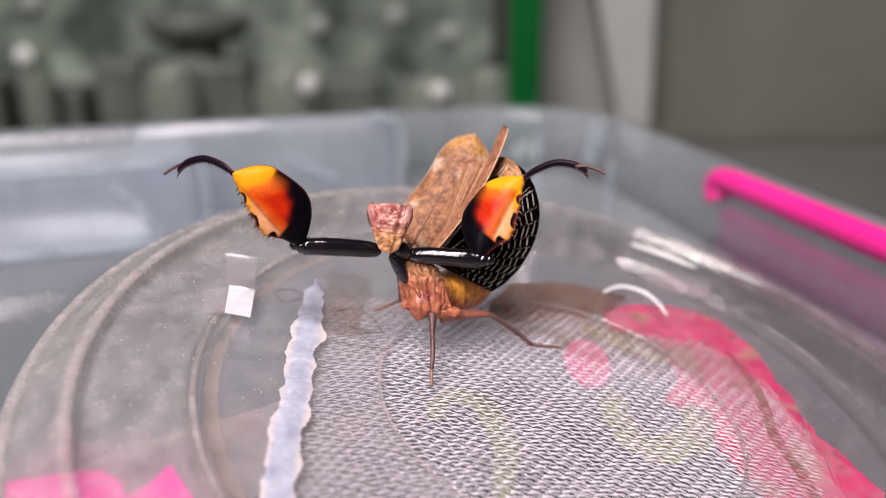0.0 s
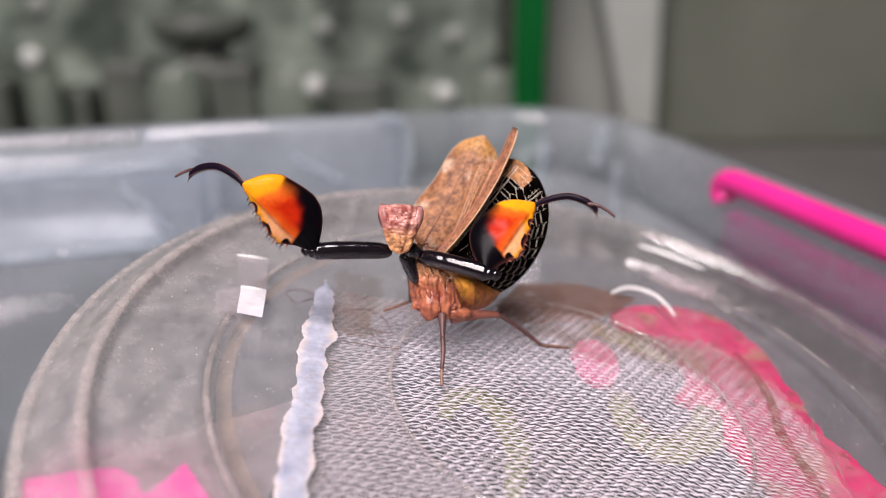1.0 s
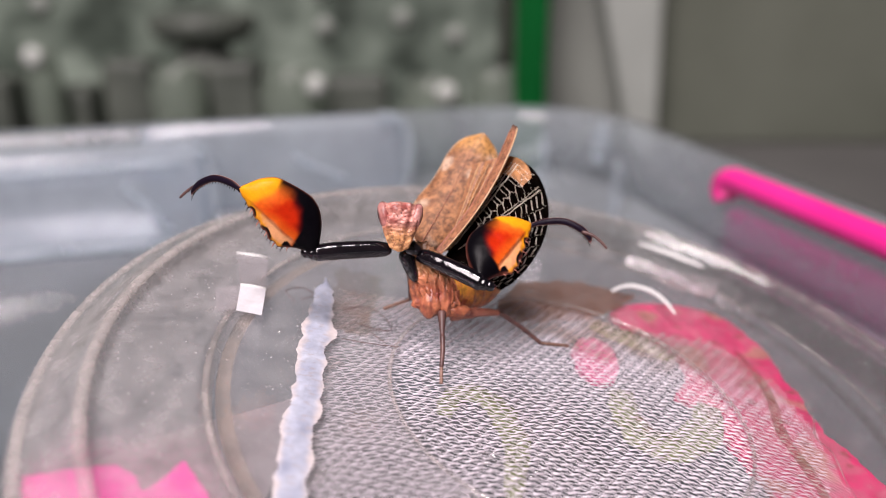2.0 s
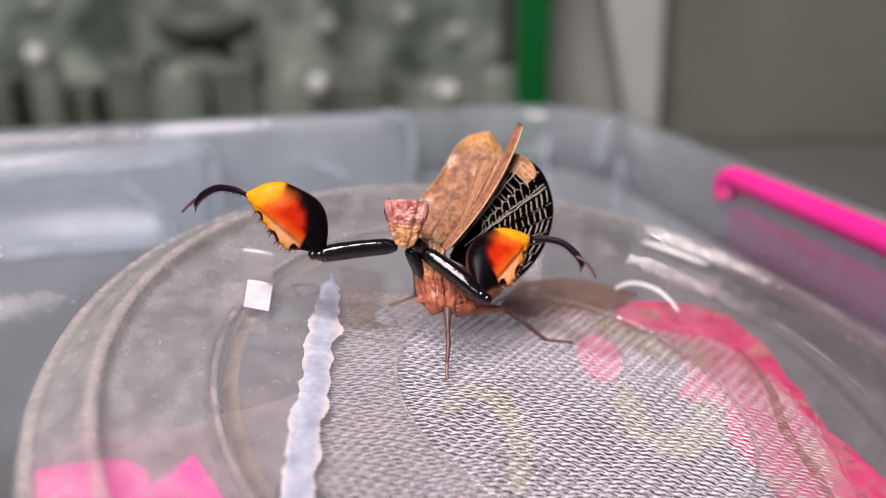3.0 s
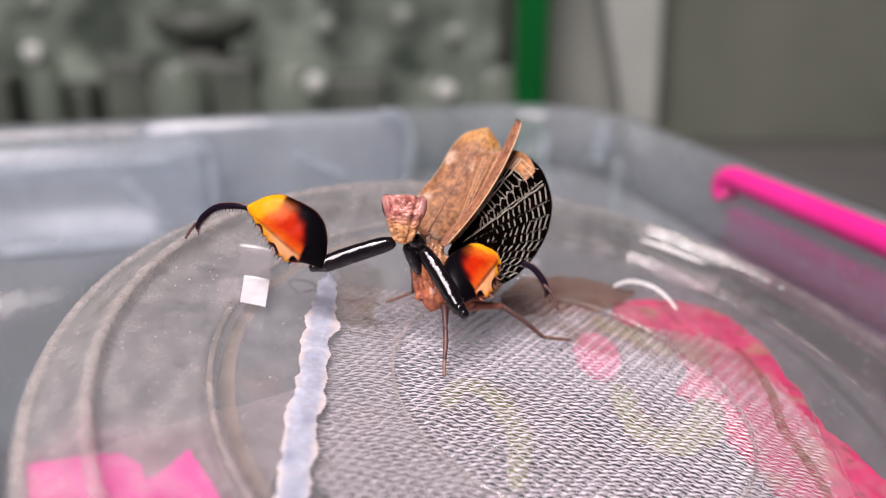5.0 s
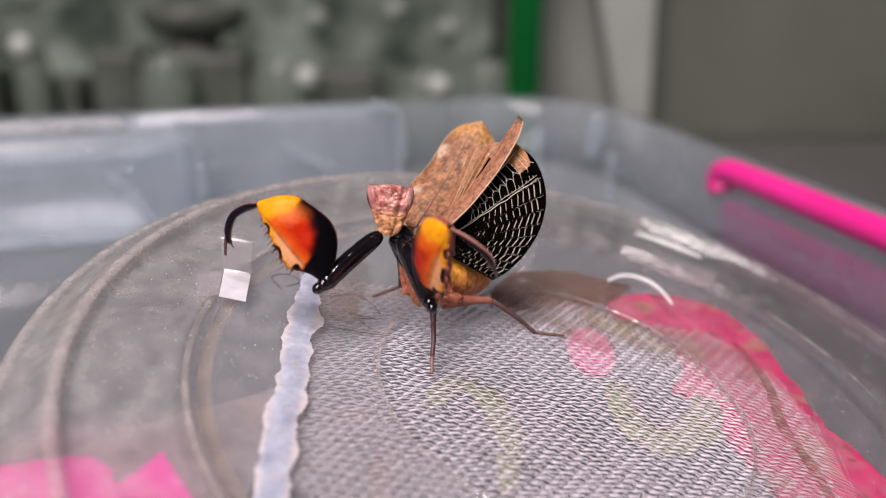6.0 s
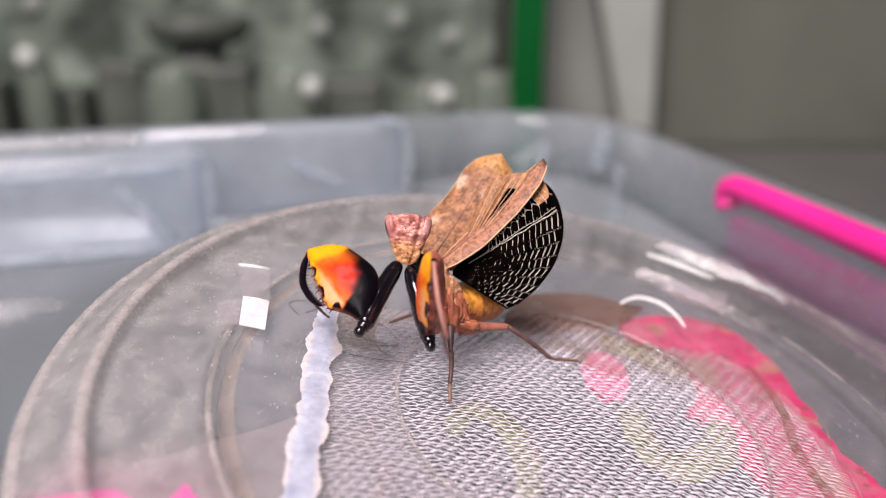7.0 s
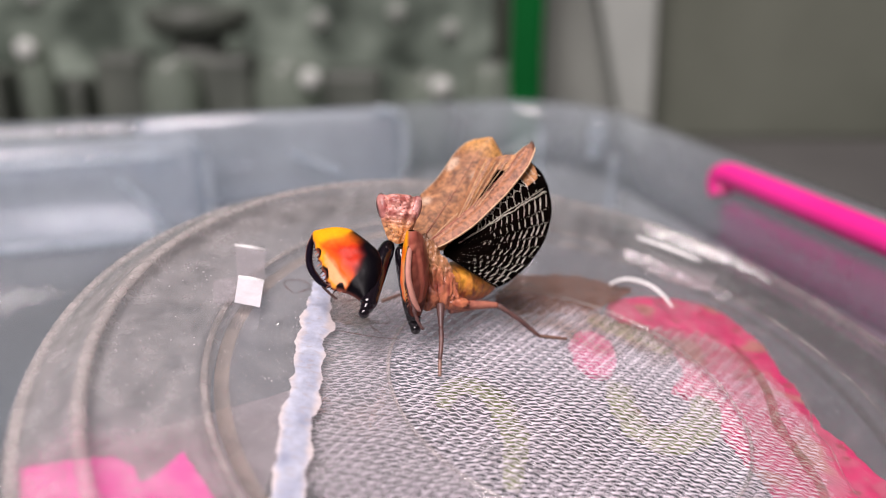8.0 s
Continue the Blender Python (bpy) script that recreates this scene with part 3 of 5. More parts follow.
def liner_tint(co):
    """Strong pink along the outside, faded salmon with olive and brown blotches within."""
    x, y, z = co / MM
    a, r = math.degrees(math.atan2(y, x)), math.hypot(x, y)
    v = (r - smooth_at(a, LINER_IN)) / (smooth_at(a, LINER_OUT) - smooth_at(a, LINER_IN))
    n = noise.noise((x * 0.3, y * 0.3, 2.0)) + 0.5 * noise.noise((x * 0.9, y * 0.9, 7.0))
    c = mix3((0.64, 0.06, 0.18), (0.68, 0.02, 0.15), step(v + 0.35 * n, 0.55, 0.95))
    c = mix3(c, (0.58, 0.13, 0.21), 0.8 * step(n + 0.25 * math.sin(x * 0.7 + y * 0.4), 0.05, 0.5))
    c = mix3(c, (0.42, 0.30, 0.17), 0.6 * step(noise.noise((x * 0.22, y * 0.35, 11.0)), 0.2, 0.5))
    return mix3(c, (0.26, 0.06, 0.06), 0.75 * step(noise.noise((x * 0.5, y * 1.1, 15.0)), 0.36, 0.55))


bm = bmesh.new()
liner_sheet(bm, -1.9, 0.6)
liner = part("pink_liner", bm, FILM, cup, "blotched pink plastic liner under the lid")
pigment(liner.data, liner_tint)
bm = bmesh.new()
for drop in (0.0, 0.5):
    grid(bm, lambda u, v: mm(3.9 + 2.6 * v * (1 + 0.15 * noise.noise((math.cos(u * 6.283) * 2, math.sin(u * 6.283) * 2, 1))) * math.cos(u * 6.283), 10.4 + 4.4 * v * math.sin(u * 6.283), -1.9 - drop), 40, 8, wrap_u=True)
scrap = part("pink_liner", bm, FILM, cup, "small pink scrap of the liner")
pigment(scrap.data, lambda co: (0.72, 0.14, 0.32))


def near_liner(u, v):
    x = -45.5 + 19.5 * u
    top = ramp(x, (-45.5, -41.5, -38.9, -36.1, -34.2, -33.2, -32.4, -31.5, -30.2, -28.5, -26), (-24.6, -22.6, -21.0, -19.6, -20.3, -21.7, -20.2, -17.7, -19.0, -20.6, -24)) + 0.15 * noise.noise((x * 2, 0, 0))
    y = top + (-34 - top) * v
    k = min(1.0, 47.4 / math.hypot(x, y))
    return mm(x * k, y * k, -1.2 + 0.2 * noise.noise((x * 0.3, y * 0.3, 4)))


bm = bmesh.new()
grid(bm, near_liner, 60, 20)
part("pink_liner", bm, MAGENTA, cup, "bright magenta plastic liner under the lid")
bm = bmesh.new()


def film_sheet(u, v):
    x = -38 + 13.5 * u
    top = ramp(x, (-38, -36, -27, -24), (-20.5, -17.5, -9.5, -6.0))
    y = top + (-34 - top) * v
    return mm(x, y, -2.0 + 0.25 * noise.noise((x * 0.3, y * 0.3, 0)))


grid(bm, film_sheet, 24, 24)
part("film", bm, SHEET, cup, "pale wrinkled plastic film under the lid", joint_mm(0, 1.5, 0))
def ribbon(bm, pts, width, z, n=50):
    """A thin flat band along a curve on the lid, in millimetres."""
    path = smooth_path([(x, y, z) for x, y in pts], n)
    rows = []
    for i, p in enumerate(path):
        d = (path[min(i + 1, n)] - path[max(i - 1, 0)]).normalized()
        side = Vector((-d.y, d.x, 0))
        w = width / 2 * math.sin(math.pi * (0.04 + 0.92 * i / n)) ** 0.35
        a, b = p + side * w * (1 + 0.3 * noise.noise(p * 0.9)), p - side * w * (1 + 0.3 * noise.noise(p * 0.9 + Vector((5, 0, 0))))
        rows.append([bm.verts.new(mm(*q)) for q in (a, b, b - Vector((0, 0, 0.15)), a - Vector((0, 0, 0.15)))])
    for a, b in zip(rows, rows[1:]):
        for i in range(4):
            j = (i + 1) % 4
            bm.faces.new((a[i], a[j], b[j], b[i]))


for pts, width in ((((6.2, 5.2), (6.1, 1.5), (7.4, -1.5), (9.8, -2.6), (12.6, -1.0), (14.4, 1.8), (15.6, 5.8)), 4.2), (((-12.0, -5.0), (-11.2, -2.0), (-9.2, -0.7), (-6.8, -2.2), (-5.2, -5.6), (-4.9, -9.5), (-5.2, -13.8)), 2.8),
                   (((3.8, 17.4), (7.2, 16.2), (10.4, 15.4), (12.6, 13.2)), 3.2)):
    mark = tagged(empty("green_mark", LIDPOSE), "pale yellow-green curved mark printed under the netting", "print", "marks under the netting")
    bm = bmesh.new()
    ribbon(bm, pts, width, -1.6)
    part("band", bm, PALE_GREEN, mark)

def lid_dust():
    """White specks of dust scattered over the lid."""
    rng = random.Random(5)
    bm = bmesh.new()
    for k in range(5600):
        a, r = rng.uniform(0, 360), math.sqrt(rng.uniform(18.5 ** 2, 43 ** 2))
        x, y = r * math.cos(radians(a)), r * math.sin(radians(a))
        gritty = k >= 4200
        if gritty:
            x, y = rng.uniform(-32.5, -24.5), rng.uniform(-16, 5)
            r = math.hypot(x, y)
        if rng.random() > 0.08 + 1.5 * max(0, noise.noise((x * 0.16, y * 0.16, 3))) + (0.25 if x < -22 else 0) + (0.2 if gritty else 0):
            continue
        z = 0.02 if r < 33.4 else 1.33
        t = rng.choice((0.02, 0.025, 0.03, 0.035, 0.04, 0.05, 0.06)) * (0.55 if gritty else 1.0)
        b, e = rng.uniform(0, 6.3), rng.uniform(1, 2.2)
        c, d = mm(t * e * math.cos(b), t * e * math.sin(b), 0), mm(-t * math.sin(b), t * math.cos(b), 0)
        o = mm(x, y, z)
        top = bm.verts.new(o + mm(0, 0, t * 0.7))
        ring = [bm.verts.new(o + q) for q in (c, d, -c, -d)]
        for i in range(4):
            bm.faces.new((top, ring[i], ring[(i + 1) % 4]))
    tagged(part("dust", bm, DUST, cup, "white specks of dust on the lid", smooth=False), kind="stuff")


lid_dust()
for pts in (((-24.0, 6.5), (-22.0, 7.8), (-20.0, 7.0), (-18.6, 4.6), (-20.5, 3.6), (-19.0, 2.2)), ((-23.0, 1.2), (-20.0, 1.4), (-17.2, 1.9)), ((-22.5, 4.6), (-20.8, 4.2), (-19.6, 4.3)),
            ((-29.0, 6.0), (-30.5, 7.8), (-29.0, 9.0), (-27.6, 8.0), (-28.6, 6.6))):
    bm = bmesh.new()
    tube(bm, [mm(p.x, p.y, p.z) for p in smooth_path([(x, y, 0.12) for x, y in pts], 30)], 0.04 * MM, 6)
    tagged(part("hair", bm, DARKLEG), "fine dark hair lying on the lid", "hair", "hairs on the lid").matrix_basis = LIDPOSE
# behind the mantis: stained film, with its cast shadow put into the colour
bm = bmesh.new()
grid(bm, lambda u, v: mm(-7.5 + 17.5 * u, ramp(u, (0, 0.3, 0.6, 0.85, 1), (14.5, 15.2, 18.0, 22.0, 26.0)) + v * ramp(u, (0, 0.15, 0.5, 0.8, 1), (3, 9.0, 10.0, 6.0, 1.0)) + 0.9 * noise.noise((u * 9, v * 6, 0)), -1.5 + 0.3 * noise.noise((u * 4, v * 4, 2))), 40, 24)
part("stain", bm, STAIN_SHADOW, cup, "brown patch under the lid, of stain and painted shadow")
bm = bmesh.new()
grid(bm, lambda u, v: mm(-26.2 + 5.2 * u + 1.2 * noise.noise((v * 5, 0, 3)), 3.5 + 12.5 * v + 0.8 * noise.noise((u * 5, 1, 0)), -0.55 + 0.1 * noise.noise((u * 4, v * 4, 2))), 16, 30)
part("stain", bm, FAINT_STAIN, cup, "brown patch under the lid, of stain and painted shadow")
bm = bmesh.new()
ribbon(bm, ((20.5, 16.5), (22.0, 12.0), (22.4, 7.2), (21.9, 2.3), (23.0, -3.1), (23.4, -6.8), (23.0, -11.0)), 1.1, -0.5)
part("stain", bm, OLIVE, cup, "narrow olive-brown stained line under the lid")
# window reflections on the lid, built as thin whitish squares with a bright line
for pts, mat in ((((-37.2, 12.6), (-33.9, 13.0), (-32.2, 6.8), (-34.9, 6.6)), FAINT_GLARE), (((-34.8, 6.5), (-32.2, 6.7), (-31.2, 1.9), (-33.7, 1.8)), GLARE),
                    (((-36.8, 4.7), (-34.9, 6.4), (-33.8, 1.9), (-35.4, 0.9)), FAINT_GLARE), (((9.0, 31.6), (21.0, 31.8), (18.8, 26.4), (13.2, 26.6)), FAINT_GLARE)):
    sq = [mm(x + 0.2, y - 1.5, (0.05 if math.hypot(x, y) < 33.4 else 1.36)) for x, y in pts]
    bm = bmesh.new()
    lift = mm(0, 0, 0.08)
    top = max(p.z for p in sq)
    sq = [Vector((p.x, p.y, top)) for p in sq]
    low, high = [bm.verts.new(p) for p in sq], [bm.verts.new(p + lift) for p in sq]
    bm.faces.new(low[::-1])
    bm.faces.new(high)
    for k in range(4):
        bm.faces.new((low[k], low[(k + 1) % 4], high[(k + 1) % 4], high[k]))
    tape = tagged(empty("tape", LIDPOSE), "small whitish square on the lid, painted window glare", "tape", "tape squares on the lid")
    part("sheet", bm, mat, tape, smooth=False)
    if mat is FAINT_GLARE and pts[0][0] != -37.2:
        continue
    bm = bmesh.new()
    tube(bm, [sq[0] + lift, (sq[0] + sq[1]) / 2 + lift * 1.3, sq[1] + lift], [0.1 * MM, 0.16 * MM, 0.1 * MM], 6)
    part("edge", bm, WHITE, tape, "white raised line of painted glare")
# three pale tubes stand for glare streaks; the last is a thin string
for pts, w, z in ((((6.4, 23.4), (7.9, 25.2), (9.6, 26.1), (11.8, 25.6), (13.3, 23.4), (13.9, 21.0)), 0.36, 0.15), (((11.2, 36.9), (15.4, 35.5), (19.6, 33.5)), 0.45, 1.4),
                  (((10.4, 31.2), (15.5, 29.6), (20.0, 26.8)), 0.22, 0.05), (((25.2, 13.5), (26.3, 10.6), (26.4, 6.1), (25.5, 2.6), (26.5, 0.4), (26.4, -4.4), (27.2, -8.0)), 0.14, -0.5)):
    bm = bmesh.new()
    tube(bm, [mm(p.x, p.y, p.z) for p in smooth_path([(x, y, z) for x, y in pts], 30)], [w * MM * (0.35 + 0.65 * math.sin(math.pi * (i + 1) / 32)) for i in range(31)], 8, flat=0.4)
    part("lid_line", bm, WHITE if z > 0.1 else BEAD, cup, "pale line on the lid, painted glare and a string")
for x, y, r in ((-20.8, -17.2, 0.45), (-7.5, -11.5, 1.0), (-3.8, -12.3, 0.7), (22.9, 34.4, 0.7), (26.0, 34.0, 0.8), (-29.0, 0.5, 0.4)):
    bm = bmesh.new()
    z = 0.0 if math.hypot(x, y) < 33.4 else 1.3
    ball(bm, mm(x, y, z), r * MM, r * MM, r * 0.35 * MM, 20, 12)
    part("moulded_bump", bm, DROP, cup, "small clear moulded bump")

# ---- the mantis ----
BODYPOSE = pose(0.0, 0.07330, 0.10332, -20, 0, 0)
mantis = tagged(empty("mantis", BODYPOSE), "brown boxer mantis with raised wings and orange-black front legs", "mantis")


def joint(x, y, z, rx=0, ry=0, rz=0):
    """A pose on the mantis, in millimetres and degrees."""
    return pose(x * MM, y * MM, z * MM, rx, ry, rz)


ORANGE, YELLOW, RED, DARKRED, JET, CREAM = (0.78, 0.15, 0.015), (0.88, 0.36, 0.01), (0.50, 0.022, 0.004), (0.13, 0.005, 0.005), (0.003, 0.0025, 0.004), (0.8, 0.42, 0.2)
FL = 9.3
FX, FD = (0, 0.32, 0.7, 1.57, 2.56, 3.77, 5.18, 6.49, 7.45, 8.49, 9.1, 9.3), (0.3, 0.7, 1.49, 2.65, 3.45, 3.82, 3.65, 3.34, 3.1, 2.06, 0.9, 0.0)
VX, VD = (0, 0.7, 1.45, 2.25, 2.72, 3.9, 5.14, 6.2, 7.4, 8.0, 8.8, 9.3), (-0.4, -0.6, -0.75, -1.2, -1.75, -1.95, -1.54, -1.27, -0.79, -0.62, -0.45, 0.0)


def smooth_ramp(x, xs, ys):
    return sum(ramp(x + k * 0.11, xs, ys) * (6 - abs(k)) for k in range(-5, 6)) / 36


def femur(name, face, label):
    """A broad, lens-shaped front thigh, coloured on the side named by face."""
    bm = bmesh.new()

    def ridge(x):
        return ramp(x, (0, 2.0, 4.5, 7.0, 9.3), (-0.5, -0.45, -0.35, -0.25, 0.0))

    def side(sign):
        def fn(u, v):
            x = FL * (0.5 - 0.5 * math.cos(math.pi * u))
            s = math.sin((v - 0.5) * math.pi)
            top, low = smooth_ramp(x, FX, FD), smooth_ramp(x, VX, VD)
            y = (top + low) / 2 + s * (top - low) / 2 + 0.1 * math.sin(x * 5.5) * step(x, 2.2, 3.2) * (1 - step(x, 7.5, 9)) * step(-s, 0.75, 1.0)
            h = 1.25 * math.sqrt(max(0.0, 1 - abs(s) ** 2.3)) * (0.25 + 0.75 * math.sin(math.pi * min(1, max(0, x / FL))) ** 0.6)
            h *= 1 - 0.3 * step(ridge(x) - y, -0.1, 0.25) * step(x, 1.5, 2.6) * (1 - step(x, 7.2, 8.2))
            h *= 1 + 0.05 * noise.noise((x * 0.8, y * 0.8, 2.0))
            return mm(x, y, sign * h)
        return fn
    grid(bm, side(1), 110, 72)
    grid(bm, side(-1), 110, 72)
    bmesh.ops.remove_doubles(bm, verts=bm.verts, dist=1e-6)
    ob = part(name, bm, CHITIN, mantis, label)

    def tint(co):
        x, y, z = co / MM
        n1 = noise.noise((x * 0.9, y * 0.9, z)) * 0.35
        n2 = noise.noise((x * 2.2, y * 2.2, z)) * 0.5
        bound = ramp(x, (1.8, 2.5, 3.7, 5.0, 6.0, 6.7, 7.2), (-2.6, 1.1, 2.6, 3.2, 3.15, 3.2, 4.4)) + n1 * 0.7
        black = max(step(y, bound - 1.4, bound + 0.2), 1 - step(x + n1 - 0.1 * y, 0.8, 2.4))
        c = mix3(DARKRED, RED, step(bound - y + n1, 0.1, 1.6))
        glow = max(step(x + 0.45 * y + n2 * 0.6, 5.6, 7.6), 0.75 * step(-y + n1 * 0.6, -0.9, 0.6))
        c = mix3(c, ORANGE, glow)
        c = mix3(c, YELLOW, step(x + 0.35 * y + n1, 7.0, 8.0))
        belly = 0.85 * step(ridge(x) - y + 0.5 * n1, -0.15, 0.35) * step(x, 2.0, 2.8)
        c = mix3(c, mix3(CREAM, YELLOW, step(x + 1.5 * n2 - 0.8 * (y + 1.2), 4.6, 6.4)), belly)
        c = mix3(c, YELLOW, 0.85 * step(-y - 1.0 + smooth_ramp(x, VX, VD) + 1.0 + 0.5, 0.0, 0.3) * step(x, 2.4, 3.0))
        c = mix3(c, JET, black)
        for sx, sy, ax, ay in ((7.05, -0.88, 0.5, 0.36), (4.9, -1.55, 0.85, 0.42), (2.5, -1.35, 0.5, 0.5)):
            d = math.hypot((x - sx) / ax, (y - sy - 0.3 * (x - sx)) / ay) + 0.5 * n2
            c = mix3(c, JET, 1 - step(d, 0.85, 1.1))
        return mix3(c, mix3((0.20, 0.04, 0.03), (0.46, 0.15, 0.10), min(1, max(0, 0.45 + n1 + 0.8 * n2))), step(-z * face, -0.45, -0.05) * (1 - 0.6 * black))
    pigment(ob.data, tint)
    for k in range(15):
        x = 2.4 + k * 0.4
        low = smooth_ramp(x, VX, VD)
        bm = bmesh.new()
        n = 0.5 if k % 2 else 0.34
        tube(bm, [mm(x, low + 0.12, 0.1 * face), mm(x - 0.03, low - n * 0.5, 0.2 * face), mm(x - 0.14, low - n, 0.25 * face)], [0.075 * MM, 0.05 * MM, 0.01 * MM], 6)
        part("spine", bm, BLACK if k % 3 else LEG, ob)
    return ob


def coxa(name):
    """The black upper front leg: a stout bar that narrows to a knobbed hinge."""
    bm = bmesh.new()
    pts = smooth_path([mm(0, 0, 0), mm(2.2, 0.12, 0.1), mm(5.2, 0.1, 0.1), mm(7.0, -0.02, 0), mm(7.5, 0.0, 0)], 30)
    rad = [ramp(i / 30, (0, 0.05, 0.15, 0.5, 0.8, 0.92, 0.97, 1), (0.3, 0.6, 0.8, 0.88, 0.8, 0.62, 0.45, 0.2)) * MM * (1 + 0.06 * noise.noise((i * 0.7, 0, 1))) for i in range(31)]
    tube(bm, pts, rad, 20, flat=0.85)
    ob = part(name, bm, BLACK, mantis, "glossy black upper front leg")
    for x, y, z, r in ((7.5, -0.02, 0.0, 0.64), (8.15, 0.05, 0.05, 0.52)):
        bm = bmesh.new()
        ball(bm, mm(x, y, z), r * 1.1 * MM, r * MM, r * 0.95 * MM, 18, 12)
        part("hinge_knob", bm, BLACK, ob)
    rng = random.Random(8)
    for k in range(16):
        x = 1.2 + k * 0.38
        for edge in (1, -1):
            bm = bmesh.new()
            y = edge * (0.78 - 0.1 * abs(x - 4) / 4)
            ball(bm, mm(x + rng.uniform(-0.1, 0.1), y + 0.1, 0.15), 0.11 * MM, 0.1 * MM, 0.1 * MM, 8, 6)
            part("bump", bm, BLACK, ob)
    return ob


def tibia(name, face):
    """A curved, comb-edged shin with a thin jointed foot."""
    bm = bmesh.new()
    pts = smooth_path([mm(0, 0, 0), mm(1.2, 0.75, 0), mm(3.2, 1.35, 0), mm(5.0, 1.05, 0), mm(6.0, 0.45, 0), mm(6.3, -0.1, 0)], 28)
    rad = [ramp(i / 28, (0, 0.06, 0.2, 0.6, 0.85, 1), (0.3, 0.24, 0.34, 0.36, 0.24, 0.02)) * MM for i in range(29)]
    tube(bm, pts, rad, 14, flat=0.8)
    ob = part(name, bm, CHITIN, mantis, "curved comb-edged shin, black outside and pinkish inside")
    pigment(ob.data, lambda co: mix3((0.010, 0.006, 0.014), (0.50, 0.24, 0.19), step(-co.z * face / MM, -0.16, 0.04)))
    for k in range(23):
        p = pts[4 + k]
        bm = bmesh.new()
        q = mm(0.03 * k / 23, -0.2, 0)
        tube(bm, [p + q, p + mm(0.05, -0.42, 0), p + mm(0.13, -0.62, 0)], [0.06 * MM, 0.045 * MM, 0.008 * MM], 5)
        part("comb_tooth", bm, BLACK, ob)
    bm = bmesh.new()
    fp = smooth_path([mm(5.2, 0.8, 0.15), mm(6.2, 0.75, 0.2), mm(7.0, 0.45, 0.2), mm(7.6, 0.1, 0.15), mm(8.0, -0.2, 0.1)], 20)
    tube(bm, fp, [(0.13 + 0.05 * abs(math.sin(i * 0.8))) * MM * (1.2 - 0.5 * i / 20) for i in range(21)], 8)
    part("foot", bm, DARKLEG, ob, "thin dark jointed foot")
    return ob


left_coxa, right_coxa = coxa("front_coxa"), coxa("front_coxa")
left_femur = femur("front_femur", -1, "broad orange, red and black front thigh")
right_femur = femur("front_femur", 1, "broad orange, red and black front thigh")
left_tibia, right_tibia = tibia("front_tibia", -1), tibia("front_tibia", 1)


# head: a blunt triangle with an eye at each upper corner
def head():
    bm = bmesh.new()

    def fn(u, v):
        a = 2 * math.pi * u
        z = 2.2 - 4.6 * v
        half = ramp(v, (0, 0.04, 0.15, 0.35, 0.6, 0.8, 0.93, 1), (0.3, 1.45, 1.75, 1.8, 1.5, 1.12, 0.85, 0.1))
        dep = ramp(v, (0, 0.04, 0.15, 0.4, 0.8, 1), (0.1, 0.7, 1.0, 1.0, 0.6, 0.05))
        x, y = half * math.cos(a), dep * math.sin(a)
        z += 0.1 * (abs(x) / 1.8) ** 2 * (1 - v) - 0.12 * math.exp(-((abs(x) - 1.15) / 0.2) ** 2) * (1 - v) ** 4
        if y < 0:
            y -= 0.24 * noise.noise((x * 1.6, 3.0, z * 1.6)) + 0.12 * noise.noise((x * 4.5, 1.0, z * 4.5)) + 0.05 * noise.noise((x * 11, 1.0, z * 11)) - 0.12 * math.exp(-((abs(x) - 0.75 - 0.2 * z) / 0.18) ** 2)
        return mm(x, y, z)
    grid(bm, fn, 80, 64, wrap_u=True)
    ob = part("head", bm, FACE, mantis, "pinkish-brown triangular head", joint(-3.5, -0.9, 2.5, -6, 3, 8) @ Matrix.Diagonal((1.07, 1.05, 1.05, 1)))

    def tint(co):
        x, y, z = co / MM
        n = noise.noise((x * 1.6, y * 1.6, z * 1.6)) + 0.5 * noise.noise((x * 4, y * 4, z * 4))
        c = mix3((0.70, 0.33, 0.27), (0.38, 0.10, 0.085), min(1, max(0, 0.38 + 1.0 * n)))
        c = mix3(c, (0.74, 0.38, 0.15), step(z, 0.3, -1.2) * 0.8)
        line = abs(noise.noise((x * 2.1, 5.0, z * 2.1))) + 0.5 * abs(noise.noise((x * 5, 2.0, z * 5)))
        return mix3(c, (0.16, 0.035, 0.03), 0.9 * (1 - step(line, 0.03, 0.16)))
    pigment(ob.data, tint)
    for s in (-1, 1):
        bm = bmesh.new()
        ball(bm, mm(s * 1.38, 0.1, 0.86), 0.62 * MM, 0.85 * MM, 1.34 * MM, 28, 20, Euler((0, radians(s * 15), 0)).to_matrix())
        eye = part("eye", bm, FACE, ob, "glassy pinkish compound eye")

        def eye_tint(co):
            n = noise.noise((co.x * 900, co.y * 900, co.z * 700))
            c = mix3((0.64, 0.30, 0.27), (0.34, 0.10, 0.09), 0.4 + 1.1 * n)
            c = mix3(c, (0.20, 0.05, 0.05), 0.8 * step(-abs(co.x / MM) + 0.27 * (co.z / MM - 0.86), -1.22, -1.1))
            return mix3(c, (0.07, 0.02, 0.02), min(1.0, step(abs(co.x / MM) - 0.27 * (co.z / MM - 0.86), 1.86, 1.97) + step(co.z / MM, 1.9, 2.1) * 0.8))
        pigment(eye.data, eye_tint)
    for x, z in ((-0.35, 0.75), (0.35, 0.75), (0, 1.05)):
        bm = bmesh.new()
        ball(bm, mm(x, -0.98, z), 0.065 * MM, 0.05 * MM, 0.065 * MM, 10, 6)
        part("ocellus", bm, DARKLEG, ob)
    return ob


head()


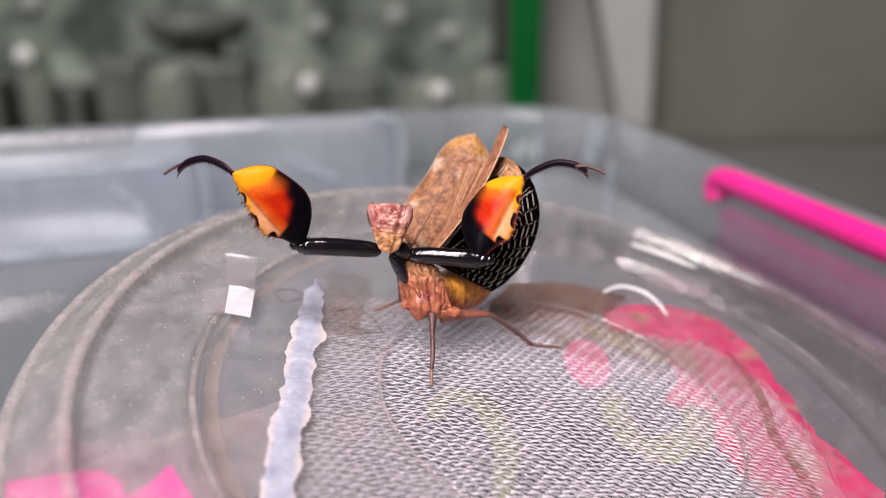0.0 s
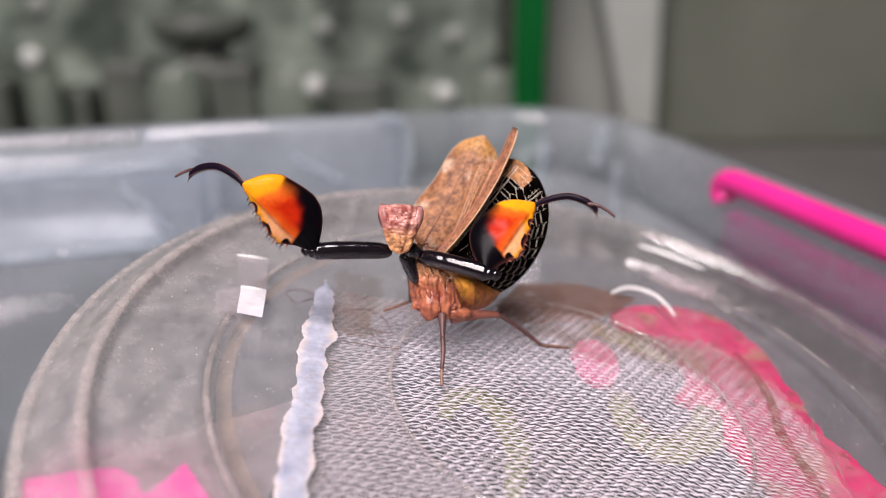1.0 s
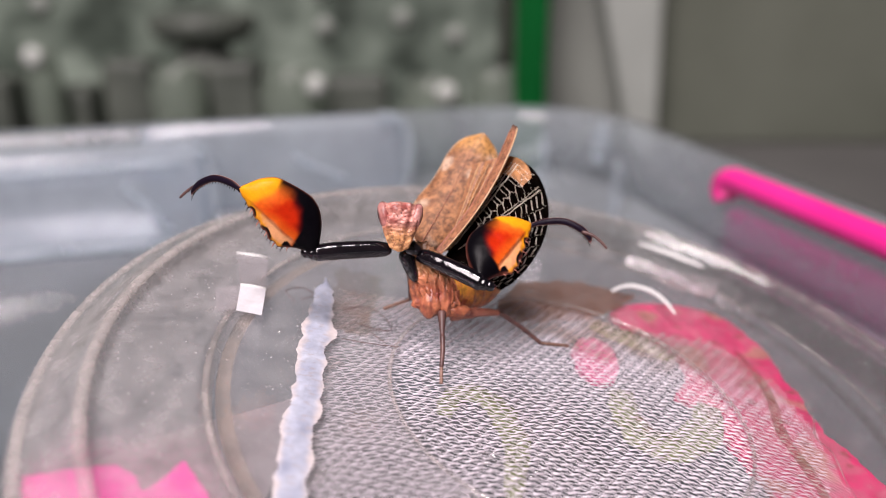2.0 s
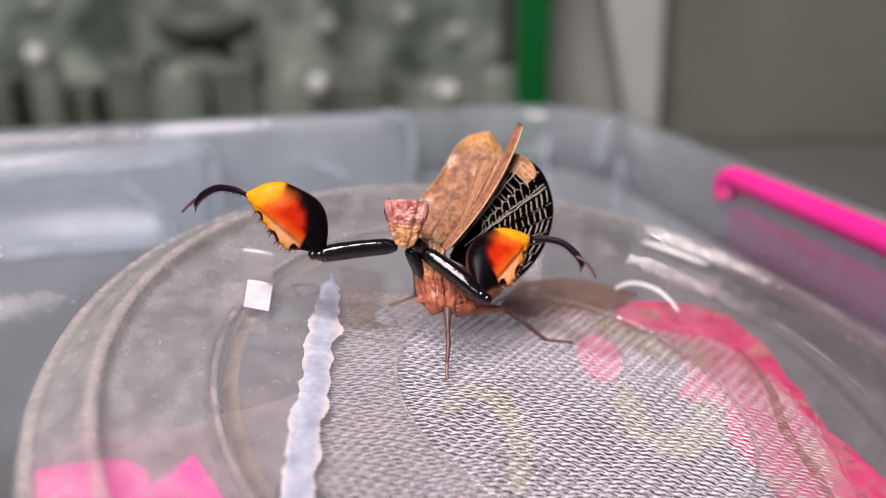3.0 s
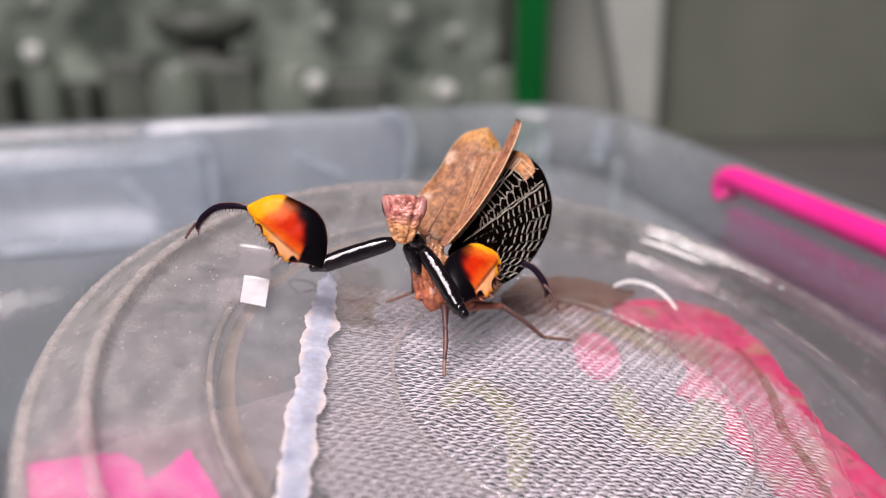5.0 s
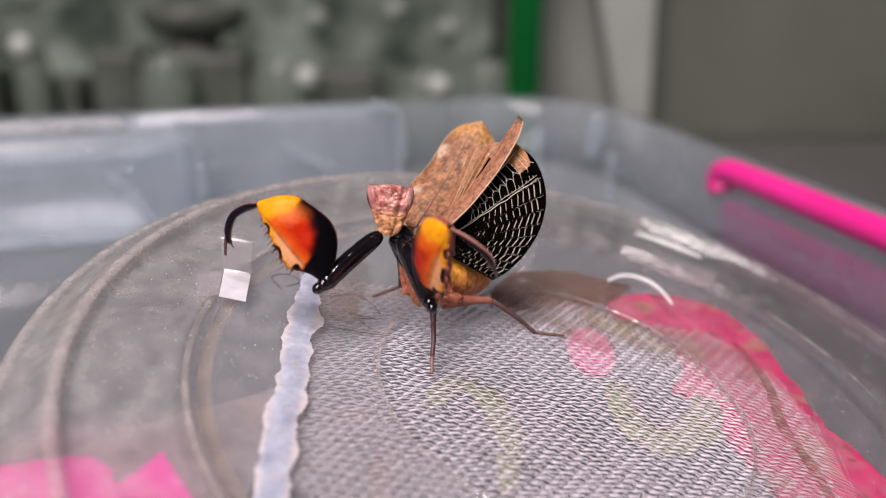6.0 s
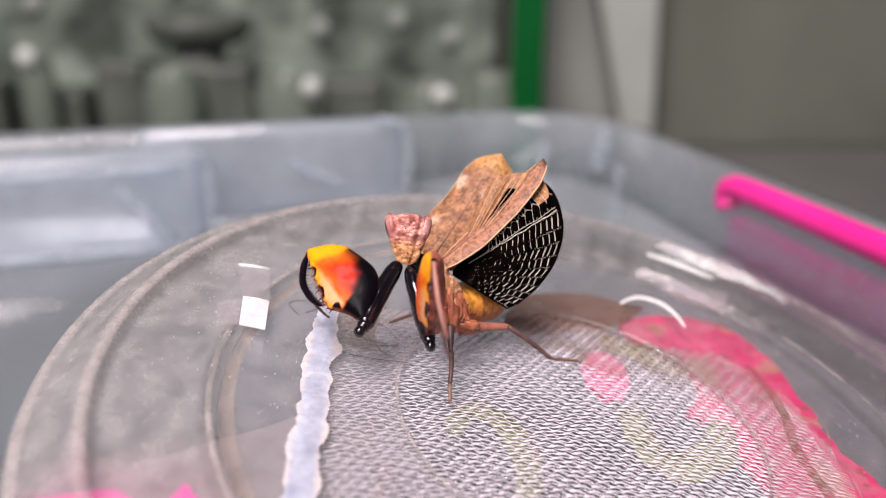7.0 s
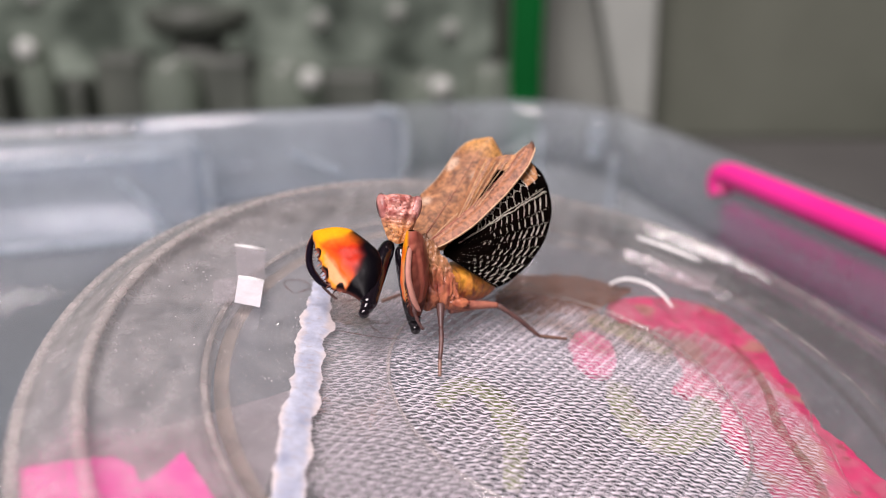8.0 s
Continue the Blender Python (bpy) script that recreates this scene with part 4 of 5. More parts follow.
def body():
    # upright thorax: neck shield, chest folds and the swellings where the legs join
    bm = bmesh.new()

    def fn(u, v):
        a = 2 * math.pi * u
        p = Vector((-1.5, 1.8, 1.0)).lerp(Vector((0.35, 2.8, -6.5)), v)
        rx = ramp(v, (0, 0.1, 0.3, 0.6, 0.85, 0.96, 1), (0.5, 1.1, 1.7, 2.2, 2.25, 1.5, 0.1))
        ry = ramp(v, (0, 0.1, 0.5, 0.9, 1), (0.4, 0.8, 1.4, 1.4, 0.1))
        ridge = 1 + 0.09 * math.sin(a * 17 + 1.5 * v) * step(v, 0.15, 0.35) + 0.02 * math.sin(v * 40) + 0.1 * noise.noise((math.cos(a) * 2, math.sin(a) * 2, v * 6))
        return mm(p.x + rx * math.cos(a) * ridge, p.y + ry * math.sin(a) * ridge, p.z)
    grid(bm, fn, 160, 70, wrap_u=True)

    def lobe(c, r, tilt):
        q = Euler((0, radians(tilt), 0)).to_matrix()

        def f(u, v):
            a, t = 2 * math.pi * u, math.pi * (0.01 + 0.98 * v)
            d = Vector((math.cos(a) * math.sin(t), math.sin(a) * math.sin(t), math.cos(t)))
            k = 1 + 0.12 * noise.noise(d * 2.5 + Vector(c))
            return mm(*(Vector(c) + q @ Vector((d.x * r[0] * k, d.y * r[1] * k, d.z * r[2] * k))))
        grid(bm, f, 28, 18, wrap_u=True)
    lobe((-0.5, 1.9, -4.9), (1.2, 0.9, 1.7), 14)
    lobe((0.9, 2.0, -4.6), (0.9, 0.9, 2.0), 8)
    lobe((1.8, 2.7, -5.9), (1.7, 1.0, 0.65), 0)
    for v in bm.verts:
        q = v.co / MM
        v.co += mm(0.3 * noise.noise(q * 1.1), -0.3 * abs(noise.noise((q.x * 3.2, q.y, q.z * 0.5))), 0.2 * noise.noise(q * 2.3)) + mm(0.1, -0.1, 0.1) * noise.noise(q * 5)
    ob = part("thorax", bm, SKIN, mantis, "orange-brown ridged thorax")

    def tint(co):
        x, y, z = co / MM
        n = 1.2 * noise.noise((x * 2.8, y, z * 0.6)) + 0.5 * noise.noise((x * 5, y * 5, z * 3))
        c = mix3((0.58, 0.20, 0.10), (0.24, 0.05, 0.035), min(1, max(0, 0.38 + 1.0 * n)))
        c = mix3(c, (0.52, 0.30, 0.14), 0.6 * step(z + n, -3.6, -1.6))
        return mix3(c, (0.05, 0.02, 0.015), step(z, -0.6, 0.9) * 0.7)
    pigment(ob.data, tint)
    # abdomen in overlapping rings
    bm = bmesh.new()

    def fn2(u, v):
        a = 2 * math.pi * u
        p = Vector((0.2, 4.5, -4.4)).lerp(Vector((6.6, 10.5, -3.6)), v)
        r = ramp(v, (0, 0.05, 0.3, 0.7, 0.95, 1), (0.8, 2.0, 2.5, 2.2, 1.1, 0.05)) * (1 + 0.05 * ((v * 6) % 1.0))
        d = Vector((0.73, 0.68, 0.08)).normalized()
        s = d.cross(Vector((0, 0, 1))).normalized()
        t = s.cross(d)
        q = p + s * math.cos(a) * r + t * math.sin(a) * r * 0.9
        return mm(*q)
    grid(bm, fn2, 48, 60, wrap_u=True)
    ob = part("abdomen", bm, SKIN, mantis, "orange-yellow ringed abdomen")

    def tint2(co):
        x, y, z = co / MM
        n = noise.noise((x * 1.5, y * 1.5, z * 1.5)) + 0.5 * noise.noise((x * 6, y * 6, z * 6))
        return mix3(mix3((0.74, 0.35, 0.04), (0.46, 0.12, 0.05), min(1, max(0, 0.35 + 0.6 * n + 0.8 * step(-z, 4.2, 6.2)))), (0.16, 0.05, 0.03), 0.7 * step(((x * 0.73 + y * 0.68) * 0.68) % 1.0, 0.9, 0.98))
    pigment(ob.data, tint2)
    # black underside of the neck, where the front legs join
    bm = bmesh.new()
    tube(bm, smooth_path([mm(-3.2, 0.5, 0.1), mm(-2.7, 0.8, -1.2), mm(-2.0, 1.1, -3.0)], 10), [0.4 * MM, 0.6 * MM, 0.7 * MM, 0.7 * MM, 0.7 * MM, 0.7 * MM, 0.65 * MM, 0.6 * MM, 0.5 * MM, 0.4 * MM, 0.1 * MM], 12)
    tube(bm, smooth_path([mm(-3.2, 0.3, 0.2), mm(-2.4, 0.5, 0.3), mm(-1.6, 0.9, -0.2)], 6), [0.4 * MM, 0.7 * MM, 0.85 * MM, 0.85 * MM, 0.8 * MM, 0.7 * MM, 0.4 * MM], 12)
    part("neck", bm, BLACK, mantis, "glossy black underside of the neck")


body()


def thin_leg(name, hip, knee, ankle, foot, upper):
    bm = bmesh.new()
    tube(bm, smooth_path([mm(*hip), (mm(*hip) + mm(*knee)) / 2 + mm(0, 0, 0.15), mm(*knee)], 10), [ramp(i / 10, (0, 0.3, 1), (0.42, 0.4, 0.2)) * MM * (1.45 if upper is LEG else 1.0) for i in range(11)], 10)
    leg = part(name, bm, upper, mantis, "thin brown walking leg")
    bm = bmesh.new()
    tube(bm, smooth_path([mm(*knee), (mm(*knee) + mm(*ankle)) / 2 + mm(0.08, 0, 0.1), mm(*ankle)], 10), [ramp(i / 10, (0, 0.1, 1), (0.27, 0.26, 0.2)) * MM for i in range(11)], 8)
    part("shin", bm, DARKLEG, leg)
    bm = bmesh.new()
    tube(bm, smooth_path([mm(*ankle), (mm(*ankle) + mm(*foot)) / 2, mm(*foot)], 14), [(0.13 + 0.07 * abs(math.sin(i * 1.1))) * MM for i in range(15)], 8)
    part("foot", bm, TOE, leg)
    return leg


thin_leg("middle_leg", (0.5, 1.4, -6.0), (0.55, 0.0, -8.2), (0.45, -1.4, -11.0), (0.43, -2.1, -12.5), DARKLEG)
thin_leg("hind_leg", (1.4, 3.0, -6.45), (6.4, 4.8, -6.3), (10.8, 5.8, -9.6), (14.0, 7.9, -10.15), LEG)
thin_leg("middle_leg", (-2.3, 2.0, -2.4), (-2.9, 3.6, -1.9), (-2.8, 6.0, -5.0), (-5.7, 7.7, -6.1), DARKLEG)


def tegmen(name, label, length, width, m, dark, blunt=0.0):
    """A leathery fore wing: base at the origin, tip along z, bowed."""
    bm = bmesh.new()

    def side(off):
        def fn(u, v):
            z = length * u
            w = width * ramp(u, (0, 0.08, 0.3, 0.6, 0.85, 0.96, 1), (0.18, 0.5, 0.85 + 0.2 * blunt, 1.0, 0.72 + 0.15 * blunt, 0.36 + 0.3 * blunt, 0.03 + 0.25 * blunt))
            if blunt and u > 0.36:
                w = width * math.sqrt(max(0.0, 1 - ((u - 0.36) / 0.65) ** 1.9))
            s = v * 2 - 1
            x = s * w * 0.5 + 0.35 * math.sin(u * 2.5) + 0.05 * width * math.sin(u * 8.5) * s * abs(s)
            y = 0.55 * s * s * width * 0.25 + 0.9 * math.sin(u * math.pi) * 0.8 + (0.07 if dark else 0.02) * math.sin(s * 9) * (1 - abs(s)) + off
            return mm(x, y, z)
        return fn
    grid(bm, side(0.0), 60, 28)
    grid(bm, side(0.09), 60, 28)
    ob = part(name, bm, WINGSKIN, mantis, label, m)

    def tint(co):
        x, y, z = co / MM
        n = noise.noise((x * 1.3, 3.0, z * 1.0)) + 0.8 * noise.noise((x * 4.2, 1.0, z * 3.2))
        fleck = noise.noise((x * 3.4, 7.0, z * 3.4)) + 0.5 * noise.noise((x * 8, 7.0, z * 8))
        c = mix3((0.42, 0.19, 0.08), (0.20, 0.075, 0.03), min(1, max(0, 0.38 + 1.2 * n)))
        c = mix3(c, (0.12, 0.045, 0.02), 0.8 * step(fleck, 0.28, 0.5))
        c = mix3(c, (0.60, 0.43, 0.31), 0.8 * (1 - dark) * step(noise.noise((x * 0.7 + 4, 2.0, z * 0.5)), 0.25, 0.6))
        c = mix3(c, (0.40, 0.17, 0.10), 0.55 * dark)
        c = mix3(c, (0.66, 0.34, 0.1), (1 - dark) * 0.7 * step(z + 0.8 * n, length * 0.8, length * 0.92))
        return mix3(c, (0.08, 0.035, 0.02), dark * step(z, length * 0.93, length))
    pigment(ob.data, tint)
    bm = bmesh.new()
    tube(bm, [mm(0.35 * math.sin(i / 20 * 2.5) - width * 0.08, 0.72 * math.sin(i / 20 * math.pi) - 0.05, length * i / 20) for i in range(20)], [(0.09 if dark else 0.04) * MM * (1.2 - i / 20) for i in range(20)], 6)
    part("wing_vein", bm, LEG, ob)
    for v in (0.0, 1.0):
        bm = bmesh.new()
        tube(bm, [side(0.045)(0.02 + 0.96 * i / 40, v) for i in range(41)], [(0.06 + 0.03 * dark) * MM] * 41, 6)
        part("wing_edge", bm, PALEVEIN, ob, "thin tan edge of the wing")
    return ob


def wing_pose(base, tip, across):
    """A pose with z from base to tip and x as near to across as it can be."""
    b, t, x = Vector(base), Vector(tip), Vector(across)
    z = (t - b).normalized()
    x = (x - z * x.dot(z)).normalized()
    y = z.cross(x)
    return Matrix.Translation(b * MM) @ Matrix((x, y, z)).transposed().to_4x4()


left_tegmen = tegmen("fore_wing", "raised mottled brown fore wing like a dry leaf", 15.2, 7.4, wing_pose((-1.1, 4.2, 0.5), (4.7, 10.0, 12.4), (0.85, -0.1, -0.4)), 0.0, 0.5)
right_tegmen = tegmen("fore_wing", "narrow-edged brown fore wing with a dark tip", 15.8, 3.2, wing_pose((0.0, 2.4, 0.0), (7.9, 6.0, 13.2), (0.12, -0.98, -0.1)), 1.0)

HA = (-28, -26, -6.7, 9.1, 22.3, 37.5, 50.7, 57, 66, 80)
HR = (6.4, 6.8, 8.5, 10.3, 11.9, 13.2, 13.6, 12.9, 11.9, 10.0)


def hind_wing():
    """A black fan with pale veins: spokes from the base and staggered cross veins."""
    def place(theta, q, lift=0.0):
        r = smooth_r(theta) * q
        a = radians(theta)
        y = 0.18 * r - 1.1 * math.sin(math.pi * min(1, q)) * 0.8 - 1.2 * math.sin(radians((theta + 30) * 1.8)) * q + 0.12 * math.sin(radians(theta * 24)) * q
        return mm(r * math.cos(a), y - lift, r * math.sin(a))

    def smooth_r(theta):
        return sum(ramp(theta + k, HA, HR) for k in (-6, -3, 0, 3, 6)) / 5
    bm = bmesh.new()
    grid(bm, lambda u, v: place(-27 + 88 * u, 0.02 + 0.98 * v), 90, 30)
    grid(bm, lambda u, v: place(-27 + 88 * u, 0.02 + 0.98 * v, -0.06), 90, 30)
    ob = part("hind_wing", bm, WINGBLACK, mantis, "black fan-shaped hind wing with a net of cream veins", joint(0.6, 4.0, -1.0))
    bm = bmesh.new()
    rng = random.Random(3)
    spokes = [-25, -20, -14.5, -9, -3, 3, 9, 15, 21.5, 28, 35.5]
    for k, th in enumerate(spokes):
        tube(bm, [place(th, 0.2 + 0.78 * i / 24, 0.03) for i in range(25)], [0.010 * MM * (0.1 + 0.9 * step(i, 14, 22)) for i in range(25)], 5, cap=False)
    for k, (a, b) in enumerate(zip(spokes, spokes[1:])):
        rows = max(5, round(smooth_r((a + b) / 2) * 0.62 / 0.66))
        for i in range(rows):
            q = 0.36 + 0.62 * (i + (0.5 if k % 2 else 0.0)) / rows + 0.012 * noise.noise((k * 3.1, i * 1.7, 0))
            if q > 0.985 or rng.random() < 0.03 + 0.45 * (q < 0.5):
                continue
            half = 0.042 * MM * (0.3 + 0.7 * q) * rng.uniform(0.8, 1.15)
            lean = 0.02 * (1 if k % 2 else -1) + rng.uniform(-0.006, 0.006)
            cut = 0.1 + 0.5 * max(0, 0.75 - q) + rng.uniform(0.0, 0.07)
            tube(bm, [place(a + (b - a) * t, q + lean * (t - 0.5), 0.035) for t in (cut, 0.3 + cut * 0.3, 0.5, 0.72, 1.0 - cut * 0.8)], [half * 0.7, half, half * 0.85, half, half * 0.6], 5, cap=False)
    # two strong pale veins, with small uneven cells between them
    for th, thick, spread in ((36.0, 0.032, 0.9), (37.5, 0.02, 0.6), (52.0, 0.05, 0.5), (53.5, 0.035, 0.9), (55.0, 0.02, 1.0)):
        tube(bm, [place(th + spread * noise.noise((i * 0.35, th, 0)), 0.16 + 0.8 * i / 30, 0.05) for i in range(31)], [thick * MM * (0.35 + 0.65 * step(i, 3, 14)) * (1 + 0.3 * noise.noise((i * 0.9, th, 3))) for i in range(31)], 5, cap=False)
    for i in range(18):
        q = 0.34 + 0.62 * i / 18
        mid = 44.5 + 1.6 * (1 if i % 2 else -1)
        fine = 0.018 * MM
        off = 0.018
        tube(bm, [place(37.5, q, 0.04), place(mid, q + off, 0.04)], [fine, fine], 5, cap=False)
        tube(bm, [place(mid, q + off, 0.04), place(44.5 - 1.6 * (1 if i % 2 else -1), q + off + 0.034, 0.04)], [fine, fine], 5, cap=False)
        if i % 3:
            tube(bm, [place(mid, q + off, 0.04), place(52.0, q + off + 0.012, 0.04)], [fine, fine], 5, cap=False)
    part("vein_net", bm, VEIN, ob, "cream net of wing veins")
    bm = bmesh.new()
    for th in (57, 59.5, 62, 64.5, 67, 69.5):
        tube(bm, [place(th + 0.5 * noise.noise((i * 0.3, th, 0)), 0.12 + 0.8 * i / 30, 0.24) for i in range(31)], [0.035 * MM] * 31, 5, cap=False)
    part("edge_vein", bm, PALEVEIN, ob, "pale tan veins along the wing's front edge")
    bm = bmesh.new()
    for lift in (0.05, -0.1):
        grid(bm, lambda u, v: place(43 + 25 * u, 0.84 + 0.17 * v * math.sin(math.pi * (0.12 + 0.76 * u)) ** 0.5, lift), 24, 6)
        grid(bm, lambda u, v: place(55.5 + 17 * v, 0.1 + 0.86 * u, lift + 0.02 - 0.2 * math.sin(v * 7)), 40, 16)
    tip = part("wing_tip", bm, WINGSKIN, ob, "orange-brown tip of the hind wing")
    pigment(tip.data, lambda co: mix3(mix3((0.56, 0.26, 0.09), (0.36, 0.15, 0.05), 0.5 + 0.8 * noise.noise(co * 1500)), (0.26, 0.11, 0.06),
                                      step(math.degrees(math.atan2(co.z, co.x)), 55, 60) * (0.5 + 0.5 * math.sin(math.degrees(math.atan2(co.z, co.x)) * 1.7))))
    return ob


right_hind_wing = hind_wing()


def motions():
    """The front legs fold in from the spread display, the fore wing swings down."""
    walk(left_coxa, [
        (0.0, joint(-4.36, 0.00, 0.22, 89.4, -3.7, -170.5)),
        (0.5, joint(-4.36, 0.00, 0.22, 89.7, -2.0, -170.7)),
        (1.0, joint(-4.36, 0.00, 0.22, 89.9, -0.5, -171.0)),
        (1.5, joint(-4.36, 0.00, 0.22, 90.1, 0.9, -171.0)),
        (3.0, joint(-4.36, 0.00, 0.22, 90.9, 6.1, -171.6)),
        (3.5, joint(-4.36, 0.00, 0.22, 91.3, 8.9, -171.8)),
        (4.0, joint(-4.36, 0.00, 0.22, 91.7, 11.7, -171.4)),
        (5.5, joint(-4.36, 0.00, 0.22, 93.2, 21.8, -171.4)),
        (5.8, joint(-4.36, 0.00, 0.22, 104.7, 23.5, -146.7)),
        (6.0, joint(-4.36, 0.00, 0.22, 113.6, 37.0, -144.0)),
        (6.2, joint(-4.36, 0.00, 0.22, 131.1, 39.5, -126.1)),
        (6.5, joint(-4.36, 0.00, 0.22, 126.4, 43.9, -133.3)),
        (7.0, joint(-4.36, 0.00, 0.22, 135.3, 48.0, -126.3)),
        (7.5, joint(-4.36, 0.00, 0.22, 140.7, 52.2, -122.9)),
        (8.0, joint(-4.36, 0.00, 0.22, 149.6, 52.8, -115.1)),
    ])
    walk(left_femur, [
        (0.0, joint(-11.69, -1.22, 0.70, 75.5, -46.3, -160.3)),
        (0.5, joint(-11.62, -1.19, 0.48, 76.0, -45.6, -160.7)),
        (1.0, joint(-11.57, -1.15, 0.28, 77.5, -42.8, -161.9)),
        (1.5, joint(-11.50, -1.13, 0.11, 77.9, -41.0, -161.9)),
        (3.0, joint(-11.38, -1.04, -0.54, 84.6, -38.0, -171.2)),
        (3.5, joint(-11.27, -1.00, -0.87, 86.2, -37.2, -173.7)),
        (4.0, joint(-11.29, -1.04, -1.23, 88.6, -36.9, -177.7)),
        (5.5, joint(-10.90, -0.99, -2.42, 90.6, -37.6, 179.0)),
        (5.8, joint(-9.72, -3.52, -2.57, 79.1, -37.4, -162.3)),
        (6.0, joint(-8.89, -3.29, -4.00, 89.4, -47.6, -179.1)),
        (6.2, joint(-7.55, -4.37, -4.23, 88.7, -51.0, -178.3) @ pose(0, 0, 0, 8)),
        (6.5, joint(-7.81, -3.67, -4.64, 109.5, -46.3, 153.9) @ pose(0, 0, 0, 18)),
        (7.0, joint(-7.14, -3.78, -5.00, 113.2, -42.1, 147.4) @ pose(0, 0, 0, 18)),
        (7.5, joint(-6.69, -3.61, -5.32, 115.1, -44.9, 146.4) @ pose(0, 0, 0, 18)),
        (8.0, joint(-6.15, -3.83, -5.36, 114.4, -43.1, 146.4) @ pose(0, 0, 0, 18)),
    ])
    walk(left_tibia, [
        (0.0, joint(-17.68, -3.37, 7.37, 91.3, -3.2, 158.4)),
        (0.5, joint(-17.68, -3.31, 7.04, 92.0, -5.5, 159.6)),
        (1.0, joint(-17.96, -3.23, 6.50, 93.4, -8.7, 158.5)),
        (1.5, joint(-18.05, -3.28, 6.10, 90.9, -1.5, 150.8)),
        (3.0, joint(-18.47, -2.14, 5.07, 86.3, 9.4, 158.2)),
        (3.5, joint(-18.48, -1.80, 4.63, 86.3, 10.0, 159.3)),
        (4.0, joint(-18.56, -1.34, 4.24, 85.0, 13.3, 159.0)),
        (5.5, joint(-18.11, -0.86, 3.13, 79.1, 23.9, 154.6)),
        (5.8, joint(-16.66, -5.73, 2.98, 73.6, 21.4, 141.1)),
        (6.0, joint(-15.03, -3.39, 2.73, 58.1, 33.8, 131.8)),
        (6.2, joint(-13.27, -4.54, 2.84, 10.3, 59.5, 98.9)),
        (6.5, joint(-13.47, -0.90, 1.95, -6.9, 58.3, 84.1)),
        (7.0, joint(-12.83, -0.15, 1.12, -17.5, 55.2, 75.4)),
        (7.5, joint(-12.06, -0.04, 1.11, -18.0, 54.2, 75.3)),
        (8.0, joint(-11.70, -0.14, 0.87, -23.0, 55.7, 70.7)),
    ])
    walk(right_coxa, [
        (0.0, joint(-2.01, 1.00, -0.22, 89.5, 3.6, -7.4)),
        (0.5, joint(-2.01, 1.00, -0.22, 88.3, 7.9, -11.9)),
        (1.0, joint(-2.01, 1.00, -0.22, 85.9, 12.7, -18.2)),
        (1.5, joint(-2.01, 1.00, -0.22, 83.4, 16.7, -21.9)),
        (3.0, joint(-2.01, 1.00, -0.22, 79.2, 35.4, -18.3)),
        (3.5, joint(-2.01, 1.00, -0.22, 75.1, 40.1, -22.5)),
        (4.0, joint(-2.01, 1.00, -0.22, 72.0, 43.8, -25.1)),
        (5.5, joint(-2.01, 1.00, -0.22, 58.7, 54.4, -36.8)),
        (5.8, joint(-2.43, 0.55, -0.22, 75.1, 47.0, -43.6)),
        (6.0, joint(-2.70, 0.25, -0.22, 83.5, 48.4, -54.7)),
        (6.2, joint(-2.98, -0.05, -0.22, 103.7, 57.2, -46.2)),
        (6.5, joint(-3.40, -0.50, -0.22, 106.1, 54.6, -54.6)),
        (7.0, joint(-3.40, -0.50, -0.22, 103.0, 58.2, -61.1)),
        (7.5, joint(-3.40, -0.50, -0.22, 97.1, 60.1, -66.1)),
        (8.0, joint(-3.40, -0.50, -0.22, -179.4, 78.6, 21.0)),
    ])
    walk(right_femur, [
        (0.0, joint(4.92, 0.10, -0.67, 53.0, -59.3, 13.9)),
        (0.5, joint(4.78, -0.43, -1.19, 40.9, -50.9, 33.4)),
        (1.0, joint(4.48, -1.14, -1.76, 45.7, -45.6, 34.6)),
        (1.5, joint(4.21, -1.50, -2.24, 47.6, -39.5, 39.2)),
        (3.0, joint(3.41, -0.79, -4.28, 53.5, -34.8, 43.6)),
        (3.5, joint(2.94, -1.05, -4.73, 56.9, -32.6, 44.8)),
        (4.0, joint(2.57, -1.15, -5.08, 53.0, -31.5, 46.7)),
        (5.5, joint(1.25, -1.45, -5.91, 36.7, -29.4, 55.2)),
        (5.8, joint(1.03, -2.74, -5.35, 20.0, -35.3, 55.4)),
        (6.0, joint(-0.01, -3.55, -5.47, 108.3, -40.8, -74.0)),
        (6.2, joint(-0.35, -2.80, -6.12, 96.4, -47.7, -75.3)),
        (6.5, joint(-1.04, -3.81, -5.93, 87.6, -45.8, -81.0)),
        (7.0, joint(-1.62, -3.73, -6.17, 86.9, -45.4, -84.9)),
        (7.5, joint(-1.98, -3.70, -6.30, 81.7, -44.4, -84.2)),
        (8.0, joint(-2.04, 0.02, -7.45, 85.8, -68.4, -93.5) @ pose(0, 0, 0, -3)),
    ])
